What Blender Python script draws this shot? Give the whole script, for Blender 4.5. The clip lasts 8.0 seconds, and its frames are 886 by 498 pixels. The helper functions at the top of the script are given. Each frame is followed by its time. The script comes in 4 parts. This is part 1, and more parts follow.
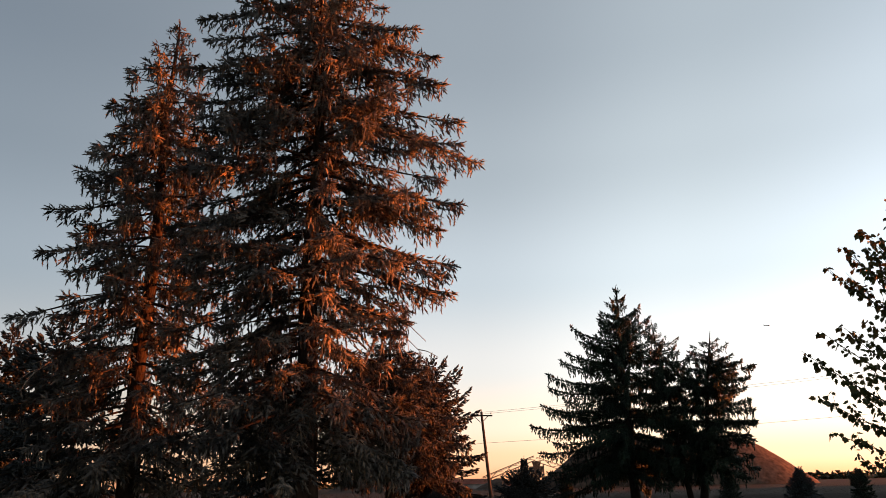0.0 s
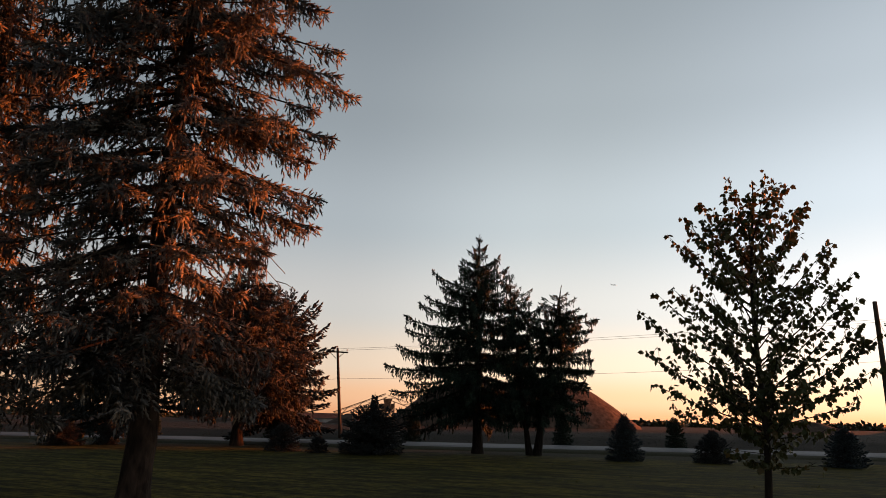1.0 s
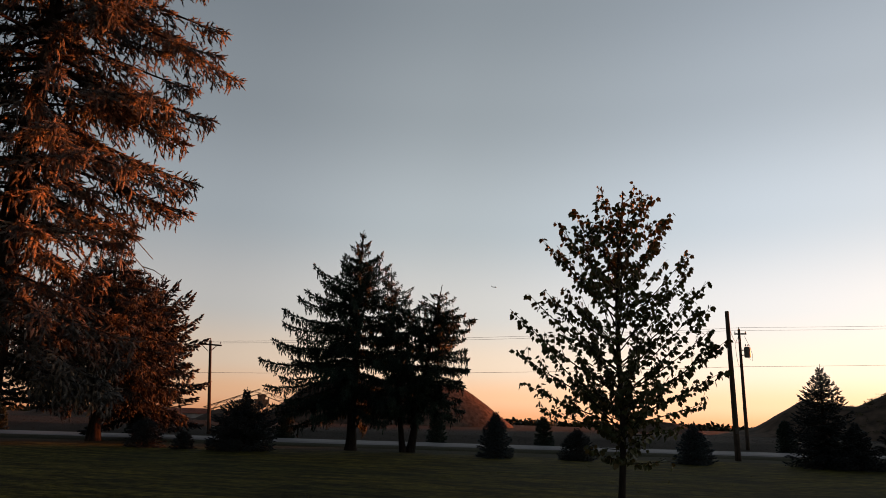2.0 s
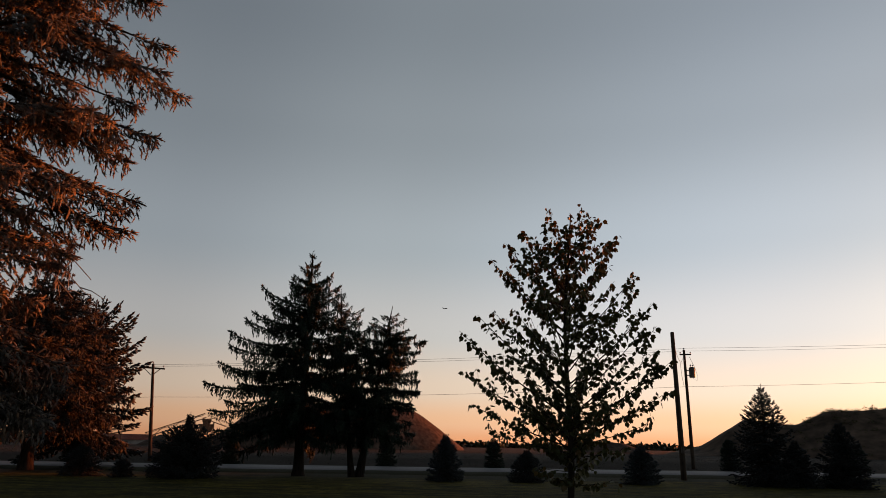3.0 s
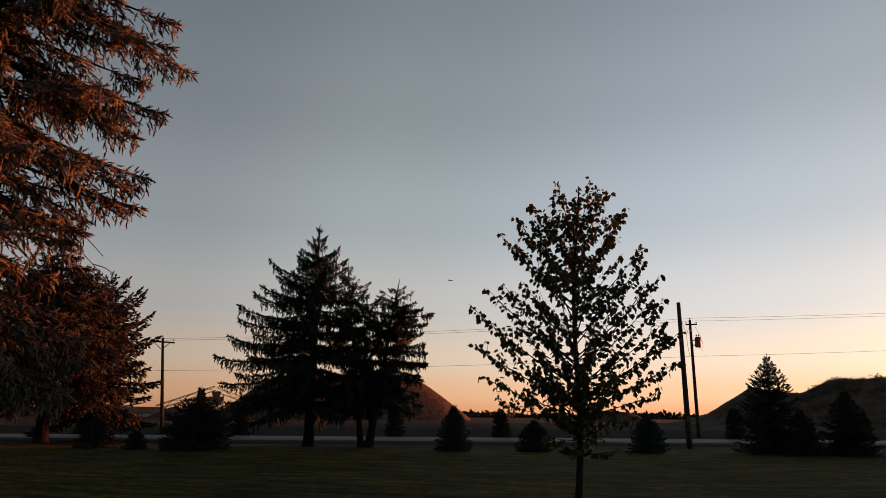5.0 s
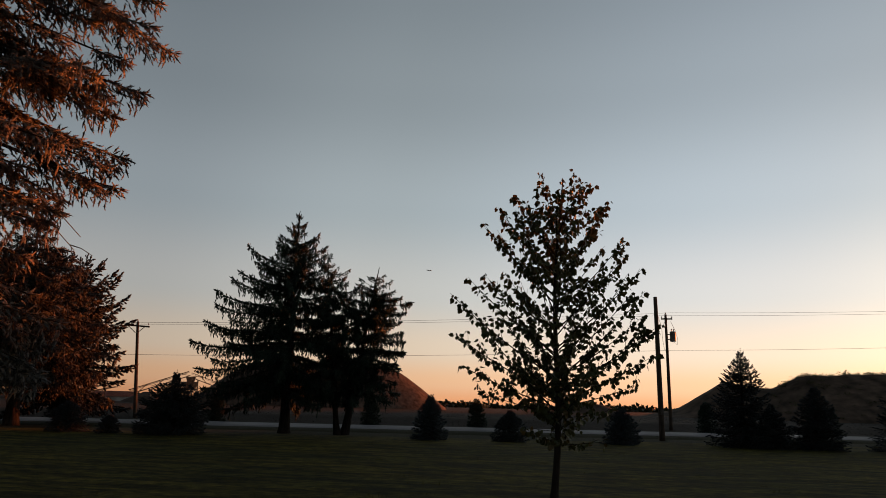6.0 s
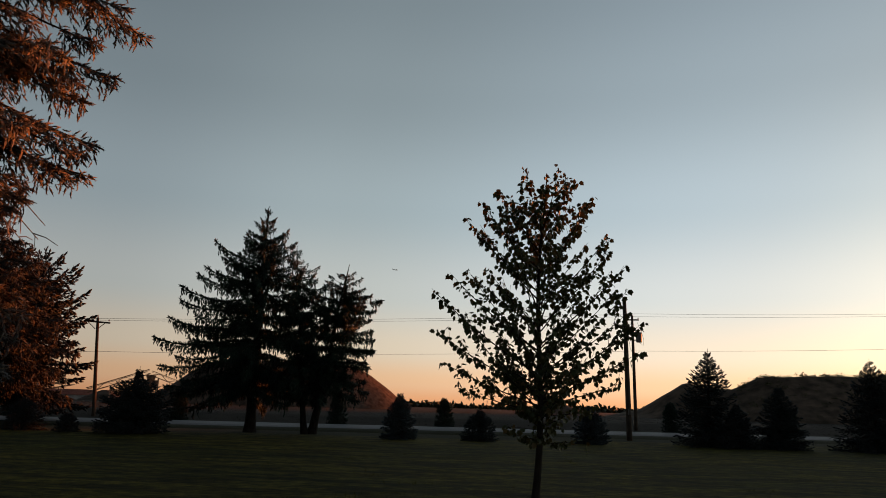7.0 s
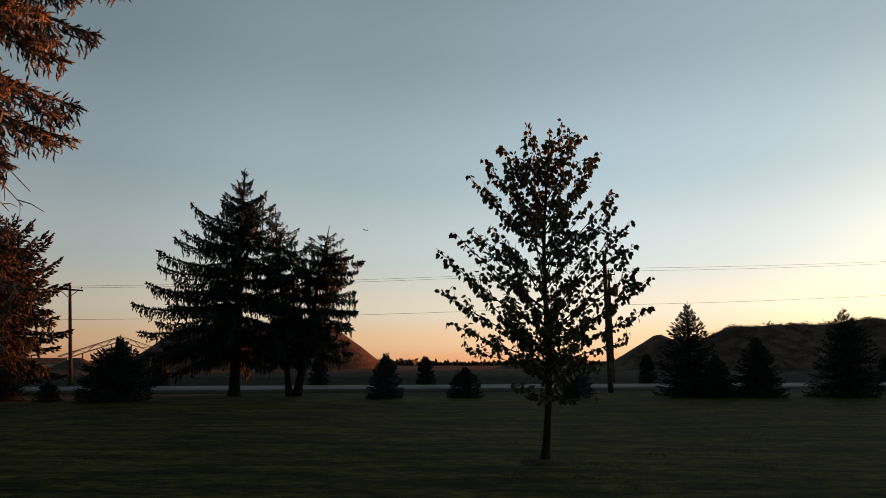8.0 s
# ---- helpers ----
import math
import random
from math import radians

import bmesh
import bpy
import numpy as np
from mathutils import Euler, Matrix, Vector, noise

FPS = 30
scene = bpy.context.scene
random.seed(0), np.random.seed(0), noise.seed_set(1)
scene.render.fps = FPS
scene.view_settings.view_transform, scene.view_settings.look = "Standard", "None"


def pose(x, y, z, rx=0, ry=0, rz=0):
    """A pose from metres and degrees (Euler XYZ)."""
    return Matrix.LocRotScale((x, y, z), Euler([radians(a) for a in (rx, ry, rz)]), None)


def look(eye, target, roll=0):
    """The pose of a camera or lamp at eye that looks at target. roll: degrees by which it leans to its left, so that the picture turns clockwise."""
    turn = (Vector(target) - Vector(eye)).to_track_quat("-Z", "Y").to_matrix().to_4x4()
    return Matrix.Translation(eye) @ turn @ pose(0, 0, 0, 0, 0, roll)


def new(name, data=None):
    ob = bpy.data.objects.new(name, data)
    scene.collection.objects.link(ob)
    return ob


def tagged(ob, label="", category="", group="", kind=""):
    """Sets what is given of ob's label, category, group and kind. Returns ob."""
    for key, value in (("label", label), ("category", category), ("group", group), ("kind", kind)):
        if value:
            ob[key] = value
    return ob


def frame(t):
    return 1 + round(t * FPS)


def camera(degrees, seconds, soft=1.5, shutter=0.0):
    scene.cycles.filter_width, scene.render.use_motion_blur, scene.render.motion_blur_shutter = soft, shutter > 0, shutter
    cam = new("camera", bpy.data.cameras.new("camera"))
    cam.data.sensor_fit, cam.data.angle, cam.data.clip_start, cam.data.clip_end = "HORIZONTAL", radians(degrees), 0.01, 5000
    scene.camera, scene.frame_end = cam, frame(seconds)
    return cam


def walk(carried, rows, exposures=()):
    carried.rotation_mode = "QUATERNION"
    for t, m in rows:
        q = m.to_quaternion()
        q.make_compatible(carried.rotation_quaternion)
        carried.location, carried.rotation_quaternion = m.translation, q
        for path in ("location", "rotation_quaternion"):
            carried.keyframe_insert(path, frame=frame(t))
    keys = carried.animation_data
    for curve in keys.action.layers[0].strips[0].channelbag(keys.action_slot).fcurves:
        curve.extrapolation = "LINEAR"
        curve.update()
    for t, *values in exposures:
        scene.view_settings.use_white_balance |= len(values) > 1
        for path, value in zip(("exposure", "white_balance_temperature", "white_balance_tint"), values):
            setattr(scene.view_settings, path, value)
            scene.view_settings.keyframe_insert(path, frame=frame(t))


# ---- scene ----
cam = camera(63.7, 8.0, soft=0.7)
PATH = [
    (0, (0.055, 0.015, 1.663), (-1.067, 1.547, 2.291), -1.2),
    (0.5, (0.115, 0.003, 1.666), (-0.857, 1.662, 2.216), 0.0),
    (1, (0.118, 0.03, 1.637), (-0.714, 1.788, 2.105), 1.1),
    (1.5, (0.128, 0.071, 1.609), (-0.56, 1.902, 2.027), 0.6),
    (2, (0.19, 0.103, 1.608), (-0.341, 1.973, 2.077), 1.7),
    (3.3, (0.21, 0.166, 1.623), (-0.18, 2.054, 2.155), 0.8),
    (3.5, (0.196, 0.163, 1.626), (-0.215, 2.05, 2.148), 1.2),
    (4, (0.192, 0.114, 1.643), (-0.211, 2.011, 2.129), 1.7),
    (4.5, (0.18, 0.08, 1.634), (-0.245, 1.978, 2.098), 0.5),
    (6, (0.093, 0.079, 1.612), (-0.264, 2.0, 2.04), 1.5),
    (6.5, (0.005, 0.152, 1.581), (-0.292, 2.089, 1.985), 1.4),
    (7, (-0.225, 0.311, 1.569), (-0.488, 2.246, 1.999), 1.7),
    (7.5, (-0.522, 0.409, 1.569), (-0.724, 2.364, 1.943), 0.3),
    (8, (-0.814, 0.453, 1.602), (-0.996, 2.419, 1.92), 0.0),
]
EXPOSURES = [
    (0.0, 1.86, 6650, 11), (0.5, 1.64, 6700, 11), (1.0, 1.34, 6750, 11), (1.5, 1.19, 6750, 11), (2.0, 1.00, 6700, 12), (3.5, 0.68, 6650, 12),
    (4.5, 0.66, 6650, 12), (6.0, 0.70, 6600, 9), (6.5, 0.74, 6450, 6), (7.0, 0.70, 6400, 4), (7.5, 0.68, 6350, 3), (8.0, 0.72, 6150, 0),
]
walk(cam, [(t, look(eye, target, roll)) for t, eye, target, roll in PATH], EXPOSURES)

# ---- world and sun ----
SUN_AZ, SUN_EL = 44.0, 3.8   # degrees clockwise from +y, and above the horizon
sun_way = Vector((math.sin(radians(SUN_AZ)) * math.cos(radians(SUN_EL)),
                  math.cos(radians(SUN_AZ)) * math.cos(radians(SUN_EL)), math.sin(radians(SUN_EL))))
world = bpy.data.worlds.new("evening_sky")
scene.world = world
world.use_nodes = True
wt = world.node_tree
wt.nodes.clear()
w_out = wt.nodes.new("ShaderNodeOutputWorld")
w_bg = wt.nodes.new("ShaderNodeBackground")
w_sky = wt.nodes.new("ShaderNodeTexSky")
w_sky.sky_type = "NISHITA"
w_sky.sun_disc = False
w_sky.sun_elevation = radians(SUN_EL)
w_sky.sun_rotation = radians(SUN_AZ)
w_sky.air_density, w_sky.dust_density, w_sky.ozone_density = 1.0, 1.5, 1.5

def w_node(kind, **values):
    n = wt.nodes.new(kind)
    for key, value in values.items():
        n.inputs[key].default_value = value
    return n


def w_ramp(stops):
    r = wt.nodes.new("ShaderNodeValToRGB")
    r.color_ramp.interpolation = "EASE"
    e = r.color_ramp.elements
    e[0].position, e[0].color = stops[0][0], (*stops[0][1], 1)
    e[1].position, e[1].color = stops[-1][0], (*stops[-1][1], 1)
    for p, c in stops[1:-1]:
        e.new(p).color = (*c, 1)
    return r


def w_mix(a, b, fac, mode):
    m = wt.nodes.new("ShaderNodeMix")
    m.data_type, m.blend_type = "RGBA", mode
    m.inputs[0].default_value = fac
    wt.links.new(a, m.inputs[6])
    wt.links.new(b, m.inputs[7])
    return m.outputs[2]


# evening haze over the clear sky: by height above the horizon, and by the bearing from the sun
w_co = wt.nodes.new("ShaderNodeTexCoord")
w_sep = wt.nodes.new("ShaderNodeSeparateXYZ")
wt.links.new(w_co.outputs["Generated"], w_sep.inputs[0])
haze = w_ramp([(0.0, (0.80, 0.345, 0.165)), (0.03, (0.80, 0.47, 0.295)), (0.075, (0.71, 0.56, 0.455)), (0.15, (0.53, 0.515, 0.505)),
               (0.27, (0.365, 0.405, 0.43)), (0.42, (0.257, 0.288, 0.305)), (0.55, (0.205, 0.232, 0.25)), (1.0, (0.11, 0.125, 0.16))])
wt.links.new(w_sep.outputs[2], haze.inputs[0])
w_dot = wt.nodes.new("ShaderNodeVectorMath")
w_dot.operation = "DOT_PRODUCT"
w_dot.inputs[1].default_value = (math.sin(radians(SUN_AZ)), math.cos(radians(SUN_AZ)), 0)
wt.links.new(w_co.outputs["Generated"], w_dot.inputs[0])
w_range = w_node("ShaderNodeMapRange")
w_range.inputs["From Min"].default_value = -1.0
wt.links.new(w_dot.outputs["Value"], w_range.inputs["Value"])
bearing = w_ramp([(0.0, (0.16, 0.16, 0.185)), (0.25, (0.38, 0.38, 0.41)), (0.6, (0.74, 0.735, 0.75)), (0.735, (1.0, 1.0, 1.0)), (0.93, (1.32, 1.35, 1.44)), (1.0, (1.5, 1.55, 1.58))])
wt.links.new(w_range.outputs[0], bearing.inputs[0])
hazy = w_mix(haze.outputs[0], bearing.outputs[0], 1.0, "MULTIPLY")
clear = wt.nodes.new("ShaderNodeBackground")
clear.inputs["Strength"].default_value = 0.029
wt.links.new(w_sky.outputs[0], clear.inputs["Color"])
w_bg.inputs["Strength"].default_value = 0.52
wt.links.new(hazy, w_bg.inputs["Color"])
w_add = wt.nodes.new("ShaderNodeAddShader")
wt.links.new(clear.outputs[0], w_add.inputs[0])
wt.links.new(w_bg.outputs[0], w_add.inputs[1])
wt.links.new(w_add.outputs[0], w_out.inputs["Surface"])

sun_data = bpy.data.lights.new("sun", "SUN")
sun_data.energy, sun_data.angle, sun_data.color = 5.0, radians(0.6), (1.0, 0.20, 0.036)
sun = new("sun", sun_data)
sun.matrix_world = look(sun_way * 100, (0, 0, 0))

# ---- materials ----
def node_material(name):
    m = bpy.data.materials.new(name)
    m.use_nodes = True
    t = m.node_tree
    return m, t, t.nodes["Principled BSDF"]


def ramp(t, stops):
    r = t.nodes.new("ShaderNodeValToRGB")
    e = r.color_ramp.elements
    e[0].position, e[0].color = stops[0][0], (*stops[0][1], 1)
    e[1].position, e[1].color = stops[-1][0], (*stops[-1][1], 1)
    for p, c in stops[1:-1]:
        k = e.new(p)
        k.color = (*c, 1)
    return r


def noise_node(t, scale, detail=4.0, coord="Object", stretch=None):
    tc = t.nodes.new("ShaderNodeTexCoord")
    n = t.nodes.new("ShaderNodeTexNoise")
    n.inputs["Scale"].default_value, n.inputs["Detail"].default_value = scale, detail
    if stretch:
        mp = t.nodes.new("ShaderNodeMapping")
        mp.inputs["Scale"].default_value = stretch
        t.links.new(tc.outputs[coord], mp.inputs["Vector"])
        t.links.new(mp.outputs[0], n.inputs["Vector"])
    else:
        t.links.new(tc.outputs[coord], n.inputs["Vector"])
    return n


def mix_node(t, a, b, fac, mode="MIX"):
    m = t.nodes.new("ShaderNodeMix")
    m.data_type, m.blend_type = "RGBA", mode
    for sock, val in ((m.inputs[0], fac), (m.inputs[6], a), (m.inputs[7], b)):
        if isinstance(val, (int, float)):
            sock.default_value = val
        elif isinstance(val, tuple):
            sock.default_value = (*val, 1)
        else:
            t.links.new(val, sock)
    return m.outputs[2]


def surface(name, dark, light, fine, coarse, rough=0.8, bump=0.3, metal=0.0, stretch=None, bump_scale=None):
    """A two-scale mottled surface with relief."""
    m, t, b = node_material(name)
    n1, n2 = noise_node(t, fine, 6, stretch=stretch), noise_node(t, coarse, 3)
    r1 = ramp(t, [(0.3, dark), (0.7, light)])
    t.links.new(n1.outputs[0], r1.inputs[0])
    r2 = ramp(t, [(0.3, (0.7, 0.7, 0.7)), (0.7, (1.15, 1.15, 1.15))])
    t.links.new(n2.outputs[0], r2.inputs[0])
    t.links.new(mix_node(t, r1.outputs[0], r2.outputs[0], 1.0, "MULTIPLY"), b.inputs["Base Color"])
    b.inputs["Roughness"].default_value, b.inputs["Metallic"].default_value = rough, metal
    b.inputs["Specular IOR Level"].default_value = 0.5 if rough < 0.6 else 0.08
    if bump:
        nb = noise_node(t, bump_scale or fine * 1.7, 5, stretch=stretch)
        bn = t.nodes.new("ShaderNodeBump")
        bn.inputs["Strength"].default_value, bn.inputs["Distance"].default_value = bump, 0.05
        t.links.new(nb.outputs[0], bn.inputs["Height"])
        t.links.new(bn.outputs[0], b.inputs["Normal"])
    return m


def foliage(name, stops, patch=0.5, rough=0.55, through_leaf=0.0, glow=(0.3, 0.2, 0.05)):
    """Leaves or needles: colour by island, and by slow patches through the crown."""
    m, t, b = node_material(name)
    g = t.nodes.new("ShaderNodeNewGeometry")
    r = ramp(t, stops)
    t.links.new(g.outputs["Random Per Island"], r.inputs[0])
    n = noise_node(t, patch, 3)
    r2 = ramp(t, [(0.35, (0.65, 0.68, 0.7)), (0.65, (1.25, 1.2, 1.15))])
    t.links.new(n.outputs[0], r2.inputs[0])
    col = mix_node(t, r.outputs[0], r2.outputs[0], 1.0, "MULTIPLY")
    t.links.new(col, b.inputs["Base Color"])
    b.inputs["Roughness"].default_value = rough
    b.inputs["Specular IOR Level"].default_value = 0.15
    if through_leaf:
        tr = t.nodes.new("ShaderNodeBsdfTranslucent")
        t.links.new(mix_node(t, col, glow, 0.5), tr.inputs["Color"])
        ms = t.nodes.new("ShaderNodeMixShader")
        ms.inputs[0].default_value = through_leaf
        t.links.new(b.outputs[0], ms.inputs[1])
        t.links.new(tr.outputs[0], ms.inputs[2])
        t.links.new(ms.outputs[0], t.nodes["Material Output"].inputs["Surface"])
    return m


BARK_SPRUCE = surface("spruce_bark", (0.011, 0.008, 0.007), (0.050, 0.035, 0.027), 9, 1.2, 0.9, 0.9, stretch=(1, 1, 0.35))
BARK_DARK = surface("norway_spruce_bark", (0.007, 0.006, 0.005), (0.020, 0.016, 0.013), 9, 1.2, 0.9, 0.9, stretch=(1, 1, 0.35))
BARK_YOUNG = surface("maple_bark", (0.012, 0.010, 0.008), (0.034, 0.027, 0.022), 14, 2, 0.85, 0.5, stretch=(1, 1, 0.25))
DEAD_WOOD = surface("dead_wood", (0.16, 0.13, 0.10), (0.30, 0.25, 0.20), 18, 3, 0.9, 0.4)
NEEDLE_BLUE = foliage("blue_spruce_needles", [(0.0, (0.046, 0.047, 0.045)), (0.5, (0.098, 0.092, 0.083)), (0.85, (0.165, 0.145, 0.120)), (1.0, (0.20, 0.14, 0.090))])
# Darker copy of the blue spruce needles: shade is put into the colour.
NEEDLE_BLUE_SHADED = foliage("blue_needles_shade_toned", [(0.0, (0.020, 0.022, 0.020)), (0.6, (0.040, 0.039, 0.034)), (1.0, (0.074, 0.062, 0.048))])
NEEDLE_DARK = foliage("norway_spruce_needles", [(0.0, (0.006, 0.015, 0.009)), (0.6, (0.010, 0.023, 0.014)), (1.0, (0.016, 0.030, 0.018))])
NEEDLE_MID = foliage("young_spruce_needles", [(0.0, (0.012, 0.016, 0.016)), (0.6, (0.021, 0.026, 0.027)), (1.0, (0.031, 0.036, 0.037))])
NEEDLE_SILVER = foliage("silver_spruce_needles", [(0.0, (0.018, 0.027, 0.031)), (0.6, (0.030, 0.042, 0.048)), (1.0, (0.044, 0.058, 0.062))])
LEAF_MAPLE = foliage("maple_leaves", [(0.0, (0.022, 0.034, 0.012)), (0.55, (0.04, 0.052, 0.018)), (0.85, (0.055, 0.055, 0.02)), (1.0, (0.08, 0.055, 0.02))], 0.6, 0.5, 0.09)
LEAF_FAR = foliage("far_tree_leaves", [(0.0, (0.02, 0.026, 0.013)), (1.0, (0.042, 0.043, 0.02))], 0.1)
SHRUB = foliage("hill_shrub_leaves", [(0.0, (0.04, 0.05, 0.022)), (1.0, (0.10, 0.09, 0.04))], 0.2)
# Crop colour is darkened to stand in for shade over the field.
CROP = foliage("shade_darkened_crop", [(0.0, (0.009, 0.009, 0.006)), (1.0, (0.016, 0.014, 0.009))], 0.15)
GRASS = foliage("grass_blades", [(0.0, (0.034, 0.035, 0.010)), (0.6, (0.056, 0.055, 0.016)), (0.92, (0.085, 0.076, 0.027)), (1.0, (0.14, 0.115, 0.05))], 0.35, 0.8, through_leaf=0.35, glow=(0.12, 0.11, 0.03))
ASPHALT = surface("worn_asphalt", (0.085, 0.084, 0.086), (0.14, 0.138, 0.14), 30, 0.3, 0.6, 0.15)
GRAVEL = surface("gravel_pile", (0.040, 0.028, 0.021), (0.118, 0.080, 0.060), 1.1, 0.12, 0.95, 1.0, bump_scale=1.2)
EARTH_HILL = surface("overgrown_earth", (0.034, 0.026, 0.018), (0.125, 0.086, 0.060), 0.5, 0.06, 0.95, 1.0, bump_scale=0.8)
POLE_WOOD = surface("pole_wood", (0.035, 0.026, 0.019), (0.085, 0.064, 0.048), 12, 1.5, 0.85, 0.4, stretch=(1, 1, 0.1))
STEEL = surface("weathered_steel", (0.07, 0.062, 0.055), (0.15, 0.13, 0.115), 6, 0.8, 0.5, 0.1, 0.5)
RUST = surface("rusty_steel", (0.22, 0.10, 0.06), (0.40, 0.22, 0.14), 3, 0.5, 0.7, 0.2, 0.2)
CABLE = surface("cable", (0.03, 0.03, 0.03), (0.07, 0.07, 0.07), 20, 2, 0.5, 0.0)
CERAMIC = surface("insulator", (0.20, 0.18, 0.17), (0.35, 0.33, 0.31), 20, 3, 0.25, 0.0)
ROOF_RED = surface("red_roof", (0.28, 0.10, 0.07), (0.40, 0.17, 0.12), 2, 0.4, 0.7, 0.2)
WALL_PALE = surface("pale_wall", (0.26, 0.25, 0.235), (0.36, 0.35, 0.33), 1.5, 0.3, 0.8, 0.1)
MULCH = surface("mulch", (0.035, 0.028, 0.016), (0.085, 0.062, 0.036), 22, 3, 0.95, 1.0)

# ---- the ground: one sheet, with a ditch along the road ----
ROAD_A = radians(15.5)
ROAD_U, ROAD_V = Vector((math.cos(ROAD_A), math.sin(ROAD_A))), Vector((-math.sin(ROAD_A), math.cos(ROAD_A)))
ROAD_NEAR, ROAD_FAR = 48.2, 53.4      # distances across the road's line
LAWN_END = 37.2


def across(x, y):
    return x * ROAD_V.x + y * ROAD_V.y


def on_road(u, v, z=0.0):
    """A place by metres along and across the road."""
    return Vector((u * ROAD_U.x + v * ROAD_V.x, u * ROAD_U.y + v * ROAD_V.y, z))


def ground_z(x, y):
    v = across(x, y)
    dip = -0.45 * math.exp(-((v - 44.2) / 1.3) ** 2) - 0.25 * math.exp(-((v - 54.8) / 1.2) ** 2)
    near = 0.05 * noise.noise(Vector((x * 0.12, y * 0.12, 0))) * (1 if v < 39 else 0.4)
    bank = 0.55 * min(1, max(0, (v - 57) / 5))
    return dip + near + bank


def part(name, bm, material, parent=None, label="", smooth=False):
    """Links a bmesh as one mesh object, under a thing or a part if one is given."""
    me = bpy.data.meshes.new(name)
    bm.to_mesh(me)
    bm.free()
    return finish(name, me, material, parent, label, smooth)


def finish(name, me, material, parent=None, label="", smooth=False):
    if material:
        me.materials.append(material)
    if smooth:
        me.polygons.foreach_set("use_smooth", [True] * len(me.polygons))
    ob = new(name, me)
    if parent is not None:
        ob.parent = parent
    return tagged(ob, label)


def tri_part(name, verts, tris, material, parent=None, label="", smooth=False):
    """A mesh of triangles from arrays that were worked out by a rule."""
    me = bpy.data.meshes.new(name)
    v, f = np.asarray(verts, np.float32), np.asarray(tris, np.int32)
    me.vertices.add(len(v))
    me.vertices.foreach_set("co", v.ravel())
    me.loops.add(f.size)
    me.loops.foreach_set("vertex_index", f.ravel())
    me.polygons.add(len(f))
    me.polygons.foreach_set("loop_start", np.arange(len(f), dtype=np.int32) * 3)
    me.update(calc_edges=True)
    return finish(name, me, material, parent, label, smooth)


def empty(name, x, y, z=0.0):
    ob = new(name)
    ob.location = (x, y, z)
    return ob


def tube(bm, points, radii, sides=6, cap=True):
    """A tapered tube along points, in bm."""
    rings = []
    pts = [Vector(p) for p in points]
    for i, p in enumerate(pts):
        d = (pts[min(i + 1, len(pts) - 1)] - pts[max(i - 1, 0)]).normalized()
        a = d.cross(Vector((0.13, 0.97, 0.21))).normalized() if abs(d.z) > 0.9 else d.cross(Vector((0, 0, 1))).normalized()
        b = d.cross(a)
        rings.append([bm.verts.new(p + float(radii[i]) * (math.cos(k) * a + math.sin(k) * b)) for k in [2 * math.pi * j / sides for j in range(sides)]])
    for r0, r1 in zip(rings, rings[1:]):
        for j in range(sides):
            bm.faces.new((r0[j], r0[(j + 1) % sides], r1[(j + 1) % sides], r1[j]))
    if cap:
        bm.faces.new(rings[0][::-1])
        bm.faces.new(rings[-1])


def box(bm, size, m=Matrix()):
    r = bmesh.ops.create_cube(bm, size=1, matrix=m @ Matrix.Diagonal((*size, 1)))
    return r["verts"]


def beam(bm, a, b, w, h):
    """A square bar from a to b."""
    a, b = Vector(a), Vector(b)
    d = b - a
    m = Matrix.Translation((a + b) / 2) @ d.to_track_quat("X", "Z").to_matrix().to_4x4()
    box(bm, (d.length, w, h), m)


